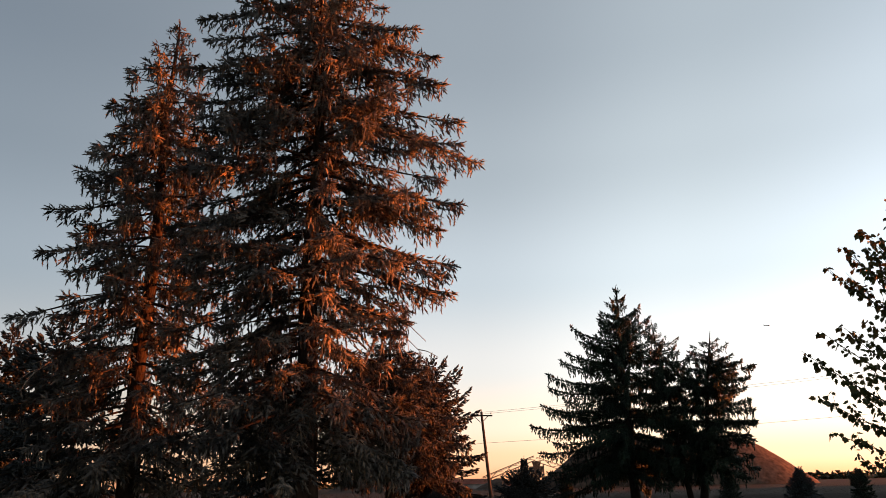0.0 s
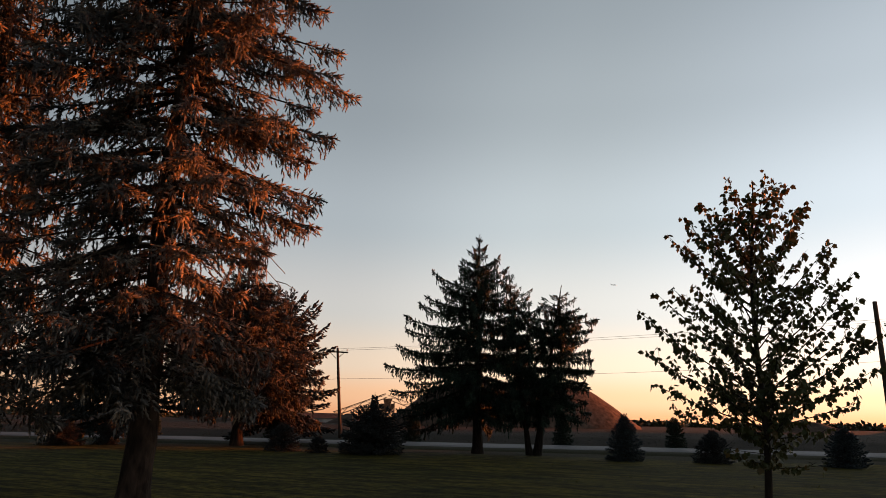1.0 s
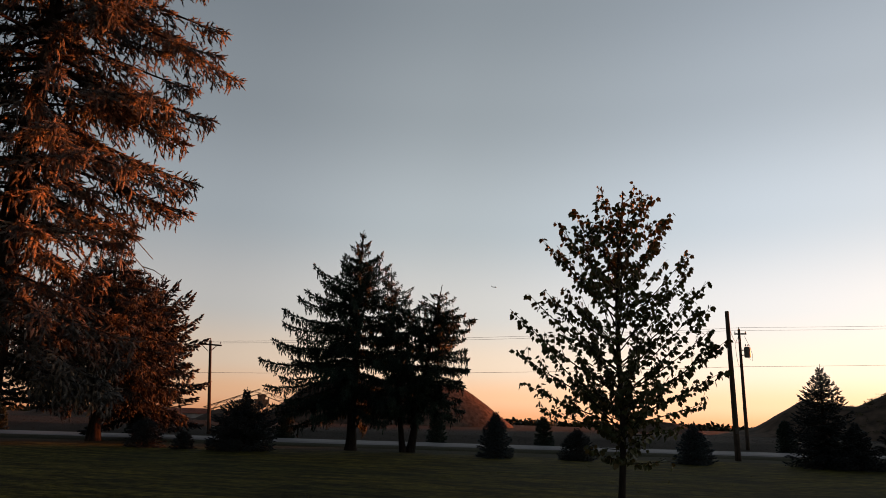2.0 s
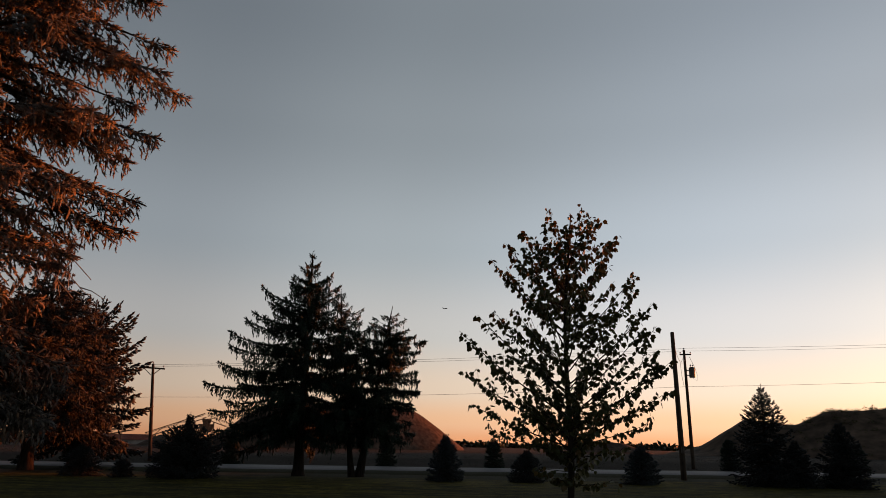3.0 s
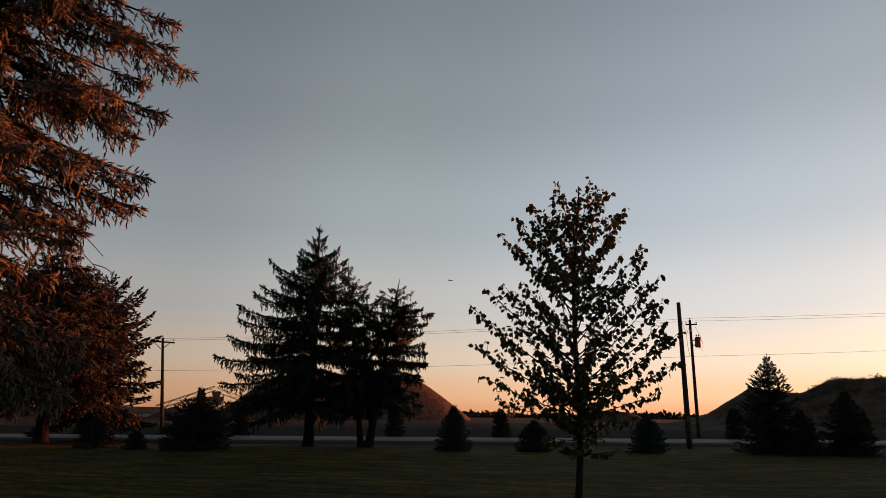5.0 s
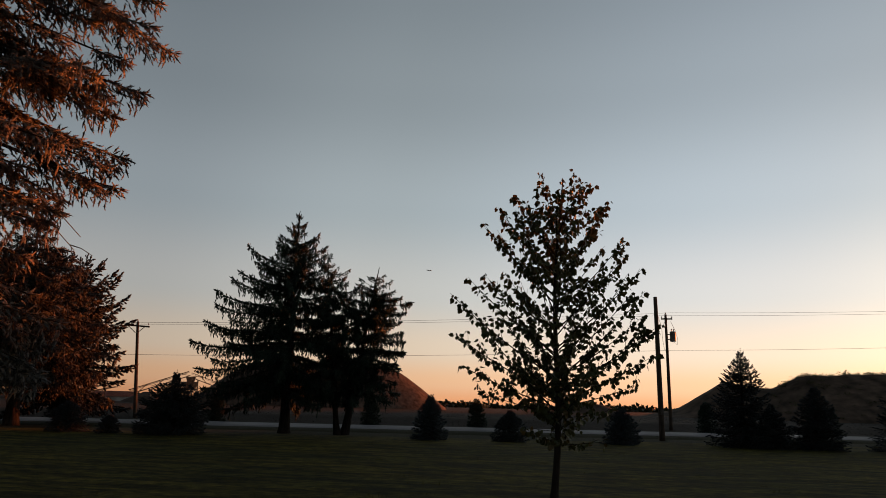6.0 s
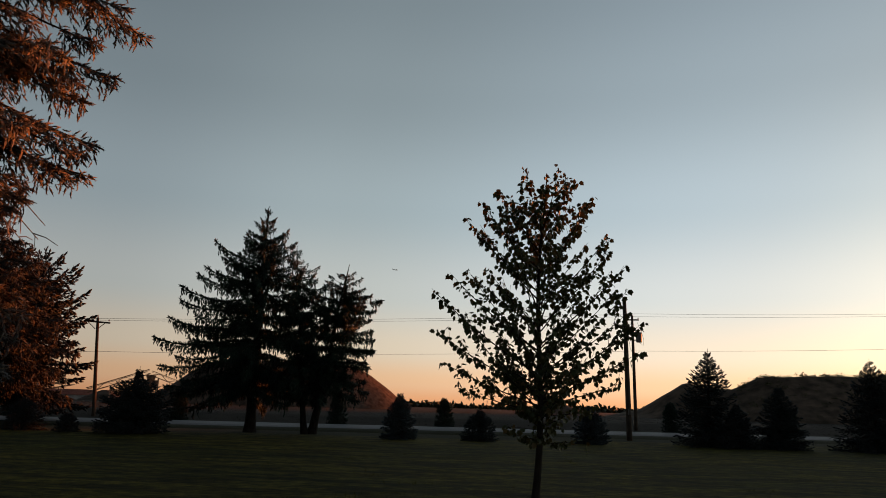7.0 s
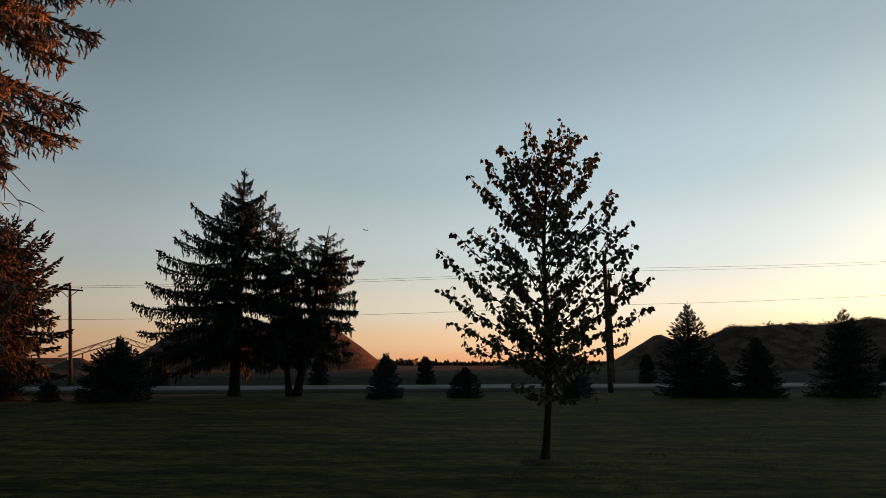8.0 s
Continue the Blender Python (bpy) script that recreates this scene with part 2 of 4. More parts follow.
def build_ground():
    xs = sorted(set([-3000, -1600, -900, -500, -300, -200, -140] + list(range(-100, 101, 3)) + [140, 200, 300, 500, 900, 1600, 3000]))
    vs = sorted(set([-900, -400, -200, -100, -60] + list(range(-40, 36, 3)) + [37, 39, 40.5, 41.5, 42.2, 42.8, 43.4, 44, 44.6, 45.2, 45.8, 46.4, 47.2, 49, 52, 53, 53.6, 54.2, 54.8, 55.4, 56, 57, 58.5, 60, 61, 62, 64, 68, 75, 85, 100, 130, 160, 200, 280, 400, 700, 1200, 2000, 3500]))
    bm = bmesh.new()
    grid = []
    for v in vs:
        row = []
        for u in xs:
            p = on_road(u, v)
            row.append(bm.verts.new((p.x, p.y, ground_z(p.x, p.y) if abs(u) < 320 and -60 < v < 410 else 0.0)))
        grid.append(row)
    for r0, r1 in zip(grid, grid[1:]):
        for j in range(len(xs) - 1):
            bm.faces.new((r0[j], r0[j + 1], r1[j + 1], r1[j]))
    m, t, b = node_material("lawn_verge_and_field")
    tc = t.nodes.new("ShaderNodeTexCoord")
    mp = t.nodes.new("ShaderNodeMapping")
    mp.inputs["Rotation"].default_value = (0, 0, -ROAD_A)
    t.links.new(tc.outputs["Object"], mp.inputs["Vector"])
    sep = t.nodes.new("ShaderNodeSeparateXYZ")
    t.links.new(mp.outputs[0], sep.inputs[0])
    fine, coarse, streak = noise_node(t, 22, 6), noise_node(t, 0.35, 4), noise_node(t, 1.2, 5, stretch=(0.4, 1.4, 1))
    lawn = ramp(t, [(0.25, (0.018, 0.019, 0.005)), (0.55, (0.038, 0.038, 0.008)), (0.8, (0.070, 0.063, 0.016))])
    t.links.new(fine.outputs[0], lawn.inputs[0])
    shade = ramp(t, [(0.40, (0.42, 0.45, 0.44)), (0.60, (1.55, 1.46, 1.25))])
    t.links.new(streak.outputs[0], shade.inputs[0])
    col = mix_node(t, lawn.outputs[0], shade.outputs[0], 1.0, "MULTIPLY")
    tuft = noise_node(t, 4.5, 6, stretch=(0.7, 1.4, 1))
    dry = ramp(t, [(0.40, (0.42, 0.47, 0.45)), (0.60, (1.6, 1.48, 1.35))])
    t.links.new(tuft.outputs[0], dry.inputs[0])
    col = mix_node(t, col, dry.outputs[0], 1.0, "MULTIPLY")
    patches = noise_node(t, 0.16, 4, stretch=(0.6, 1.3, 1))
    worn = ramp(t, [(0.38, (0.78, 0.82, 0.85)), (0.62, (1.32, 1.18, 1.0))])
    t.links.new(patches.outputs[0], worn.inputs[0])
    col = mix_node(t, col, worn.outputs[0], 1.0, "MULTIPLY")
    verge = ramp(t, [(0.3, (0.012, 0.014, 0.006)), (0.7, (0.028, 0.028, 0.012))])
    t.links.new(fine.outputs[0], verge.inputs[0])
    # Field soil is kept extra dark, with shade worked into its colour.
    field = ramp(t, [(0.3, (0.014, 0.012, 0.009)), (0.7, (0.024, 0.019, 0.014))])
    t.links.new(coarse.outputs[0], field.inputs[0])

    def step(at, soft):
        n = t.nodes.new("ShaderNodeMapRange")
        n.inputs["From Min"].default_value, n.inputs["From Max"].default_value = at - soft, at + soft
        add = t.nodes.new("ShaderNodeMath")
        add.operation = "MULTIPLY_ADD"
        t.links.new(coarse.outputs[0], add.inputs[0])
        add.inputs[1].default_value = 1.2
        t.links.new(sep.outputs[1], add.inputs[2])
        t.links.new(add.outputs[0], n.inputs["Value"])
        return n.outputs[0]

    col = mix_node(t, col, verge.outputs[0], step(LAWN_END + 0.8, 0.25))
    col = mix_node(t, col, field.outputs[0], step(57.5, 0.8))
    t.links.new(col, b.inputs["Base Color"])
    b.inputs["Roughness"].default_value = 0.9
    b.inputs["Specular IOR Level"].default_value = 0.05
    bn = t.nodes.new("ShaderNodeBump")
    bn.inputs["Strength"].default_value, bn.inputs["Distance"].default_value = 0.6, 0.04
    t.links.new(fine.outputs[0], bn.inputs["Height"])
    t.links.new(bn.outputs[0], b.inputs["Normal"])
    tagged(part("ground", bm, m, smooth=True), "mown dark green lawn running out to field and verge", "ground", kind="structure")


build_ground()


def build_road():
    bm = bmesh.new()
    us = list(range(-400, 401, 10))
    prof = [(ROAD_NEAR - 1.0, -0.12), (ROAD_NEAR, 0.06), ((ROAD_NEAR + ROAD_FAR) / 2, 0.16), (ROAD_FAR, 0.06), (ROAD_FAR + 1.0, -0.12)]
    rows = [[bm.verts.new(on_road(u, v, z)) for v, z in prof] for u in us]
    for a, b in zip(rows, rows[1:]):
        for j in range(len(prof) - 1):
            bm.faces.new((a[j], a[j + 1], b[j + 1], b[j]))
    bmesh.ops.recalc_face_normals(bm, faces=bm.faces)
    for f in bm.faces:
        if f.normal.z < 0:
            f.normal_flip()
    tagged(part("road", bm, ASPHALT), "grey asphalt country road beside the lawn", "road", kind="structure")


build_road()

# ---- conifers ----
def needle_twig(blades, rng, wide=0.2, core=0.5):
    """A shoot of length 1 along x: a thin spindle with blades all round."""
    v = [(0, 0, 0), (1, 0, 0)] + [(0.5, core * wide * math.cos(a), core * wide * math.sin(a)) for a in (0, 2.1, 4.2)]
    f = [(0, 3, 2), (0, 4, 3), (0, 2, 4), (1, 2, 3), (1, 3, 4), (1, 4, 2)]
    for i in range(blades):
        x, a = 0.02 + 0.86 * i / blades, 2.4 * i + rng.uniform(-0.4, 0.4)
        o, s = np.array((0, math.cos(a), math.sin(a))), np.array((0, -math.sin(a), math.cos(a)))
        base, tip = np.array((x, 0, 0)), np.array((x + 0.24, 0, 0)) + wide * o * rng.uniform(0.75, 1.2)
        n = len(v)
        v += [tuple(base + (0.03 + 0.09 * core) * s), tuple(base - (0.03 + 0.09 * core) * s), tuple(tip)]
        f += [(n, n + 1, n + 2)]
    return np.array(v), np.array(f)


def scatter(template, places, ways, lengths, rng, flat=None):
    """Copies of a template mesh laid along given ways, as one set of vertices and triangles."""
    tv, tf = template
    p, d = np.asarray(places), np.asarray(ways)
    d = d / np.linalg.norm(d, axis=1, keepdims=True)
    ref = rng.normal(size=d.shape) if flat is None else flat
    a = np.cross(d, ref)
    a /= np.linalg.norm(a, axis=1, keepdims=True) + 1e-9
    b = np.cross(d, a)
    out = p[:, None] + np.asarray(lengths)[:, None, None] * (tv[None, :, :1] * d[:, None] + tv[None, :, 1:2] * a[:, None] + tv[None, :, 2:] * b[:, None])
    tris = tf[None] + (np.arange(len(p)) * len(tv))[:, None, None]
    return out.reshape(-1, 3), tris.reshape(-1, 3)


def conifer(name, x, y, height, outline, seed, needles, label, group="", crown_from=1.2, step=0.42, ring=5, twig=0.2, spacing=0.17,
            blades=10, trunk_r=0.24, droop=0.25, rise=0.35, tip_up=0.2, hang=0.35, wild=0.25, wide=0.2, frond=0.26, leader=0.12):
    """A spruce: trunk, whorls of curved limbs inside an outline of (height, radius), and shoots along the side twigs of each limb."""
    rng = np.random.default_rng(seed)
    tree = tagged(empty(name, x, y, ground_z(x, y) - 0.03), label, "tree" if height > 3 else "shrub", group)
    zs, rs = [o[0] for o in outline], [o[1] for o in outline]

    def stem(z):
        return np.array((0.03 * math.sin(1.1 * z + seed), 0.03 * math.cos(0.9 * z + seed), z))

    def girth(z):
        k = max(0.0, 1 - z / height)
        return trunk_r * (0.06 + 0.94 * k ** 0.85) + trunk_r * 0.45 * math.exp(-z / (0.9 * trunk_r + 0.05) * 0.55)

    bm = bmesh.new()
    n = max(6, int(height / 0.5))
    levels = [0, 0.08, 0.2, 0.4] + [height * i / n for i in range(1, n + 1)]
    levels = sorted(set(levels))
    base = stem(0) * (1, 1, 0)
    tube(bm, [stem(z) - base for z in levels], [girth(z) for z in levels], 12 if trunk_r > 0.12 else 7)
    for v in bm.verts:
        k = noise.noise(Vector((v.co.x * 6, v.co.y * 6, v.co.z * 1.3)) + Vector((seed, 0, 0)))
        c = stem(v.co.z) - base
        v.co.x += (v.co.x - c[0]) * 0.16 * k
        v.co.y += (v.co.y - c[1]) * 0.16 * k
    part("trunk", bm, BARK_SPRUCE, tree, smooth=True)

    limbs = []
    z = crown_from
    turn = rng.uniform(0, 6)
    while z < height - leader:
        k = ring if z < height * 0.85 else max(3, ring - 1)
        for i in range(k):
            zz = z + rng.uniform(-0.5, 0.5) * step
            if not 0.05 < zz < height - 0.05:
                continue
            long = np.interp(zz, zs, rs) * (1 - wild * 1.7 * rng.uniform() ** 2 + wild * 0.35)
            limbs.append((zz, turn + 6.283 * i / k + rng.uniform(-0.35, 0.35), max(0.1, long)))
        turn += 0.9
        z += step * (1.0 if z < height * 0.55 else (0.75 if height > 6 else 0.55))

    places, ways, sizes = [], [], []
    wood = bmesh.new()
    for zz, a, long in limbs:
        f = zz / height
        up = rise * (2.6 * f - 1.0) + rng.uniform(-0.12, 0.12)
        o = np.array((math.cos(a), math.sin(a), 0))
        s0 = stem(zz) - base
        bend = rng.uniform(-0.18, 0.18)
        side0 = np.array((-o[1], o[0], 0))

        def at(s):
            zoff = long * (up * s - droop * (1.15 - f) * s * s + tip_up * s ** 4)
            return s0 + o * (long * s) + side0 * (bend * long * s * s) + np.array((0, 0, zoff))

        ss = np.linspace(0, 1, 6)
        r0 = min(0.010 + 0.014 * long, girth(zz) * 0.6)
        tube(wood, [at(s) for s in ss], [r0 * (1 - 0.85 * s) for s in ss], 4, cap=False)
        count = max(3, int(long / spacing))
        for i in range(count):
            s = 0.10 + 0.90 * (i + rng.uniform(0, 1)) / count
            p, q = at(s), at(min(1.0, s + 0.06))
            d = (q - p) / (np.linalg.norm(q - p) + 1e-6) if s < 0.95 else (at(1.0) - at(0.93)) / np.linalg.norm(at(1.0) - at(0.93))
            for sign in (1, -1):
                l = min(0.10 + frond * long * (1.04 - s) ** 0.65 * min(1, 0.35 + 2.0 * s), 0.45 + 0.10 * long) * rng.uniform(0.5, 1.15)
                w = d * rng.uniform(0.4, 1.0) + sign * side0 * rng.uniform(0.15, 1.0) + np.array((0, 0, -hang * rng.uniform(-0.2, 1.8)))
                w /= np.linalg.norm(w)
                m = max(1, int(l / (twig * 0.48)))
                for j in range(m):
                    e = l * (j + 0.3) / m
                    sw = w + 0.75 * (1 if j % 2 else -1) * d + rng.normal(0, 0.25, 3) + np.array((0, 0, -0.25 * hang))
                    if j == m - 1:
                        sw = w + rng.normal(0, 0.15, 3)
                    places.append(p + w * e + np.array((0, 0, -hang * 0.35 * e * e)))
                    ways.append(sw)
                    sizes.append(twig * rng.uniform(0.7, 1.25) * (0.4 + 0.6 * min(1, (height - zz) / (0.45 * height if height < 6 else 2.0))))
        for e in (0.86, 0.93, 0.99):
            places.append(at(e))
            ways.append(at(1.0) - at(0.9) + rng.normal(0, 0.12 * 0.1 * long, 3))
            sizes.append(twig * 1.15 * (0.4 + 0.6 * min(1, (height - zz) / (0.45 * height if height < 6 else 2.0))))
    for i in range(5):
        places.append(stem(height - 0.05 - 0.12 * i) - base)
        ways.append(np.array((rng.normal(0, 0.25), rng.normal(0, 0.25), 1.0)))
        sizes.append(twig * (0.8 if height > 6 else 0.45))
    tagged(part("branchwork", wood, BARK_SPRUCE, tree), kind="stuff")
    v, t = scatter(needle_twig(blades, rng, wide, 0.5), places, ways, sizes, rng)
    tagged(tri_part("crown", v, t, needles, tree), kind="stuff")
    return tree


def cone(h, r):
    """The outline of an even young conifer."""
    return [(0, r * 1.0), (h * 0.12, r * 1.08), (h * 0.4, r * 0.84), (h * 0.65, r * 0.50), (h * 0.80, r * 0.24), (h * 0.90, r * 0.10), (h, 0.02)]


def needle_brush(rng, needles, reach=0.2, core=0.07):
    """A shoot of length 1 along x: a thin tapered stem set all round with forward-pointing needle tufts."""
    v = [(0, 0, 0), (1, 0, 0)] + [(0.4, core * math.cos(k), core * math.sin(k)) for k in (0, 2.1, 4.2)]
    f = [(0, 3, 2), (0, 4, 3), (0, 2, 4), (1, 2, 3), (1, 3, 4), (1, 4, 2)]
    for i in range(needles):
        x, g = 0.04 + 0.84 * i / needles, 2.4 * i + rng.uniform(-0.3, 0.3)
        o, side = np.array((0, math.cos(g), math.sin(g))), np.array((0.25, -math.sin(g), math.cos(g)))
        root, tip = np.array((x, 0, 0)), np.array((x + 0.17, 0, 0)) + reach * o * rng.uniform(0.75, 1.2)
        n = len(v)
        v += [tuple(root + (0.030 + 0.3 * core) * side), tuple(root - (0.030 + 0.3 * core) * side), tuple(tip)]
        f += [(n, n + 1, n + 2)]
    return np.array(v), np.array(f)


def old_spruce(name, x, y, height, outline, seed, needles, label, boughs, whorls, style, trunk_r=0.25, lean=(0, 0), bark=None, dead=(), group=""):
    """A grown spruce. whorls: lowest height, step, limbs in each; boughs: single limbs as (height and bearing at the trunk, length, rise of the tip);
    style: spacing of branchlets, their length by the limb's, fan forward, sideways and down, share of hanging tassels and their length, shoot length, needles, needle reach, sag, upturned tip, gaps."""
    rng = np.random.default_rng(seed)
    tree = tagged(empty(name, x, y, ground_z(x, y) - 0.03), label, "tree", group)
    zs, rs = [o[0] for o in outline], [o[1] for o in outline]
    bark = bark or BARK_SPRUCE

    def stem(z):
        k = z / height
        return np.array((lean[0] * k + 0.03 * math.sin(1.1 * z + seed) - 0.03 * math.sin(seed), lean[1] * k + 0.03 * math.cos(0.9 * z + seed) - 0.03 * math.cos(seed), z))

    def girth(z):
        return trunk_r * (0.07 + 0.93 * max(0.0, 1 - z / height) ** 0.85) + trunk_r * 0.45 * math.exp(-z / (0.9 * trunk_r + 0.05) * 0.55)

    bm = bmesh.new()
    levels = sorted({0, 0.08, 0.2, 0.4, *[height * i / 40 for i in range(1, 41)]})
    tube(bm, [stem(z) for z in levels], [girth(z) for z in levels], 14)
    for v in bm.verts:
        k = noise.noise(Vector((v.co.x * 7, v.co.y * 7, v.co.z * 1.3)) + Vector((seed, 0, 0)))
        c = stem(v.co.z)
        v.co.x += (v.co.x - c[0]) * 0.2 * k
        v.co.y += (v.co.y - c[1]) * 0.2 * k
    part("trunk", bm, bark, tree, smooth=True)

    limbs = [(z, radians(g), l, r) for z, g, l, r in boughs]
    z, turn = whorls[0], rng.uniform(0, 6)
    while z < height - 0.25:
        count = whorls[2] if z < 0.8 * height else max(3, whorls[2] - 1)
        for i in range(count):
            zz = min(height - 0.15, max(whorls[0] * 0.9, z + rng.normal(0, 0.16) * whorls[1]))
            l = np.interp(zz, zs, rs) * (1.08 - 0.45 * rng.uniform() ** 1.6)
            limbs.append((zz, turn + 6.283 * i / count + rng.uniform(-0.3, 0.3), max(0.12, l), style["rise"](zz / height) + rng.uniform(-0.1, 0.1)))
        turn += 1.1
        z += whorls[1] * (1.0 if z < 0.6 * height else 0.8)

    places, ways, sizes = [], [], []
    wood = bmesh.new()
    shoot = style["shoot"]

    def put(p, w, l):
        places.append(p)
        ways.append(w)
        sizes.append(l)

    for zz, g, long, rise in limbs:
        f = zz / height
        o, side = np.array((math.cos(g), math.sin(g), 0.0)), np.array((-math.sin(g), math.cos(g), 0.0))
        foot, bend = stem(zz), rng.uniform(-0.15, 0.15)
        sag, tip = style["sag"] * (1.25 - f), style["tip"]
        top = 0.45 + 0.55 * min(1.0, (height - zz) / 2.2)

        def at(q):
            q = np.asarray(q, float)[..., None]
            zq = long * ((rise + sag - tip) * q - sag * q * q + tip * q ** 4)
            return foot + o * (long * q) + side * (bend * long * q * q) + np.array((0, 0, 1.0)) * zq

        ss = np.linspace(0, 1, 8)
        r0 = min(0.012 + 0.013 * long, girth(zz) * 0.6)
        tube(wood, at(ss), [r0 * (1 - 0.85 * q) for q in ss], 5, cap=False)
        n = max(3, int(long / style["spacing"]))
        gap = rng.uniform(0, 50)
        for i in range(n):
            q = min(1.0, style["bare"] + (1 - style["bare"]) * (i + rng.uniform()) / n)
            p = at(q)
            d = at(min(1.0, q + 0.05)) - at(min(1.0, q + 0.05) - 0.06)
            d /= np.linalg.norm(d)
            if q < 0.75 and noise.noise(Vector((gap, q * long * 1.5, 0))) < style["gaps"]:
                continue
            m = style["sleeve"]
            put(np.repeat(p[None], m, 0) + rng.normal(0, 0.02, (m, 3)), d * 0.9 + rng.normal(0, 0.55, (m, 3)) + (0, 0, 0.15), shoot * top * rng.uniform(0.7, 1.1, m))
            for sign in (1, -1):
                l = min(0.06 + style["twig"] * long * (1.03 - q) ** 0.7 * min(1, 0.3 + 2.2 * q), style["most"]) * rng.uniform(0.45, 1.15)
                w = d * style["fan"][0] * rng.uniform(0.6, 1.2) + sign * side * style["fan"][1] * rng.uniform(0.3, 1.1) - np.array((0, 0, style["fan"][2] * rng.uniform(0.2, 1.5)))
                w /= np.linalg.norm(w)
                m = max(1, int(l / (shoot * 0.50)))
                e = l * (np.arange(m) + 0.4) / m
                pts = p + w * e[:, None] - np.array((0, 0, 1.0)) * (style["hang"] * e * e)[:, None]
                turnout = np.where(np.arange(m) % 2, 1.0, -1.0)[:, None]
                dirs = w + 0.7 * turnout * np.cross(w, (0, 0, 1.0)) + rng.normal(0, 0.25, (m, 3)) - np.array((0, 0, 0.5)) * (style["hang"] * e)[:, None]
                dirs[-1] = w - np.array((0, 0, style["hang"] * e[-1]))
                put(pts, dirs, shoot * top * rng.uniform(0.75, 1.2, m))
                if rng.uniform() < style["tassel"][0]:
                    k = rng.integers(1, style["tassel"][1] + 1)
                    drop = pts[rng.integers(0, m)] - np.array((0, 0, 1.0)) * (shoot * top * 0.6 * np.arange(k))[:, None] + rng.normal(0, 0.012, (k, 3))
                    put(drop, np.array((0, 0, -1.0)) + rng.normal(0, 0.22, (k, 3)), shoot * top * rng.uniform(0.8, 1.15, k))
        put(at([0.9, 0.96, 1.0]), np.repeat((at(1.0) - at(0.92))[None], 3, 0) / (0.08 * long) + rng.normal(0, 0.25, (3, 3)), shoot * top * np.array((1.1, 1.1, 1.0)))
    lead = np.array([stem(height - 0.1 * k) for k in range(9)])
    put(lead, np.array((0, 0, 0.9)) + rng.normal(0, 0.45, (9, 3)), np.full(9, shoot * 0.75))
    tagged(part("branchwork", wood, bark, tree), kind="stuff")
    for zz, g, reach in dead:
        bare = bmesh.new()
        o = np.array((math.cos(radians(g)), math.sin(radians(g)), 0.0))

        def along(k):
            return stem(zz) + o * reach * k - np.array((0, 0, 0.5 * reach * k ** 2.2))

        tube(bare, [along(k) for k in np.linspace(0, 1, 7)], [0.028 * (1 - 0.75 * k) for k in np.linspace(0, 1, 7)], 5, cap=False)
        for j in range(8):
            q = along(rng.uniform(0.5, 1.0))
            w = o * 0.6 + rng.normal(0, 0.4, 3) - np.array((0, 0, 0.4))
            tube(bare, [q, q + 0.2 * w, q + 0.4 * w - np.array((0, 0, 0.07))], [0.011, 0.008, 0.005], 4, cap=False)
        part("dead_bough", bare, DEAD_WOOD, tree, "bare dead grey bough")
    p, w, l = np.concatenate(places), np.concatenate(ways), np.concatenate(sizes)
    brush = needle_brush(rng, style["needles"], style["reach"], style["core"])
    v, t = scatter(brush, p, w, l, rng)
    crown = tri_part("crown", v, t, needles, tree, smooth=True)
    # soft tufts: the surface turns outwards from each shoot and from the crown
    count = len(brush[0])
    w = w / np.linalg.norm(w, axis=1, keepdims=True)
    out = v.reshape(-1, count, 3) - p[:, None]
    out -= w[:, None] * np.sum(out * w[:, None], 2, keepdims=True)
    out /= 0.6 * style["reach"] * l[:, None, None]
    axis = np.array([stem(z) for z in np.linspace(0, height, 60)])
    core = axis[np.clip((p[:, 2] / height * 59).astype(int), 0, 59)]
    away = (p - core) * (1, 1, 0)
    away /= np.linalg.norm(away, axis=1, keepdims=True) + 0.3
    patch = np.array([noise.noise_vector(Vector(q * 2.2)) for q in p])
    soft = (out * 0.8 + (0.3 * away + 1.2 * patch + (0, 0, 0.2))[:, None]).reshape(-1, 3)
    soft /= np.linalg.norm(soft, axis=1, keepdims=True) + 1e-6
    crown.data.normals_split_custom_set_from_vertices(soft.tolist())
    tagged(crown, kind="stuff")
    return tree


OLD = "old spruces on the lawn"
BLUE = dict(spacing=0.086, bare=0.15, twig=0.36, most=0.85, fan=(0.85, 1.0, 0.42), tassel=(0.65, 3), shoot=0.20, needles=6, reach=0.26, core=0.105, sag=0.22, tip=0.10, hang=0.5,
            gaps=-0.14, sleeve=2, rise=lambda f: max(0.42 * f - 0.40, -0.28))
BLUE_FAR = dict(BLUE, spacing=0.16, shoot=0.28, needles=4, most=1.1, core=0.17, sleeve=3, gaps=-0.26)
NORWAY = dict(spacing=0.070, bare=0.03, twig=0.15, most=0.50, fan=(0.35, 0.40, 1.0), tassel=(0.38, 4), shoot=0.20, needles=2, reach=0.18, core=0.19, sag=0.42, tip=0.26, hang=0.3,
              gaps=-0.5, sleeve=4, rise=lambda f: 0.95 * f - 0.45)
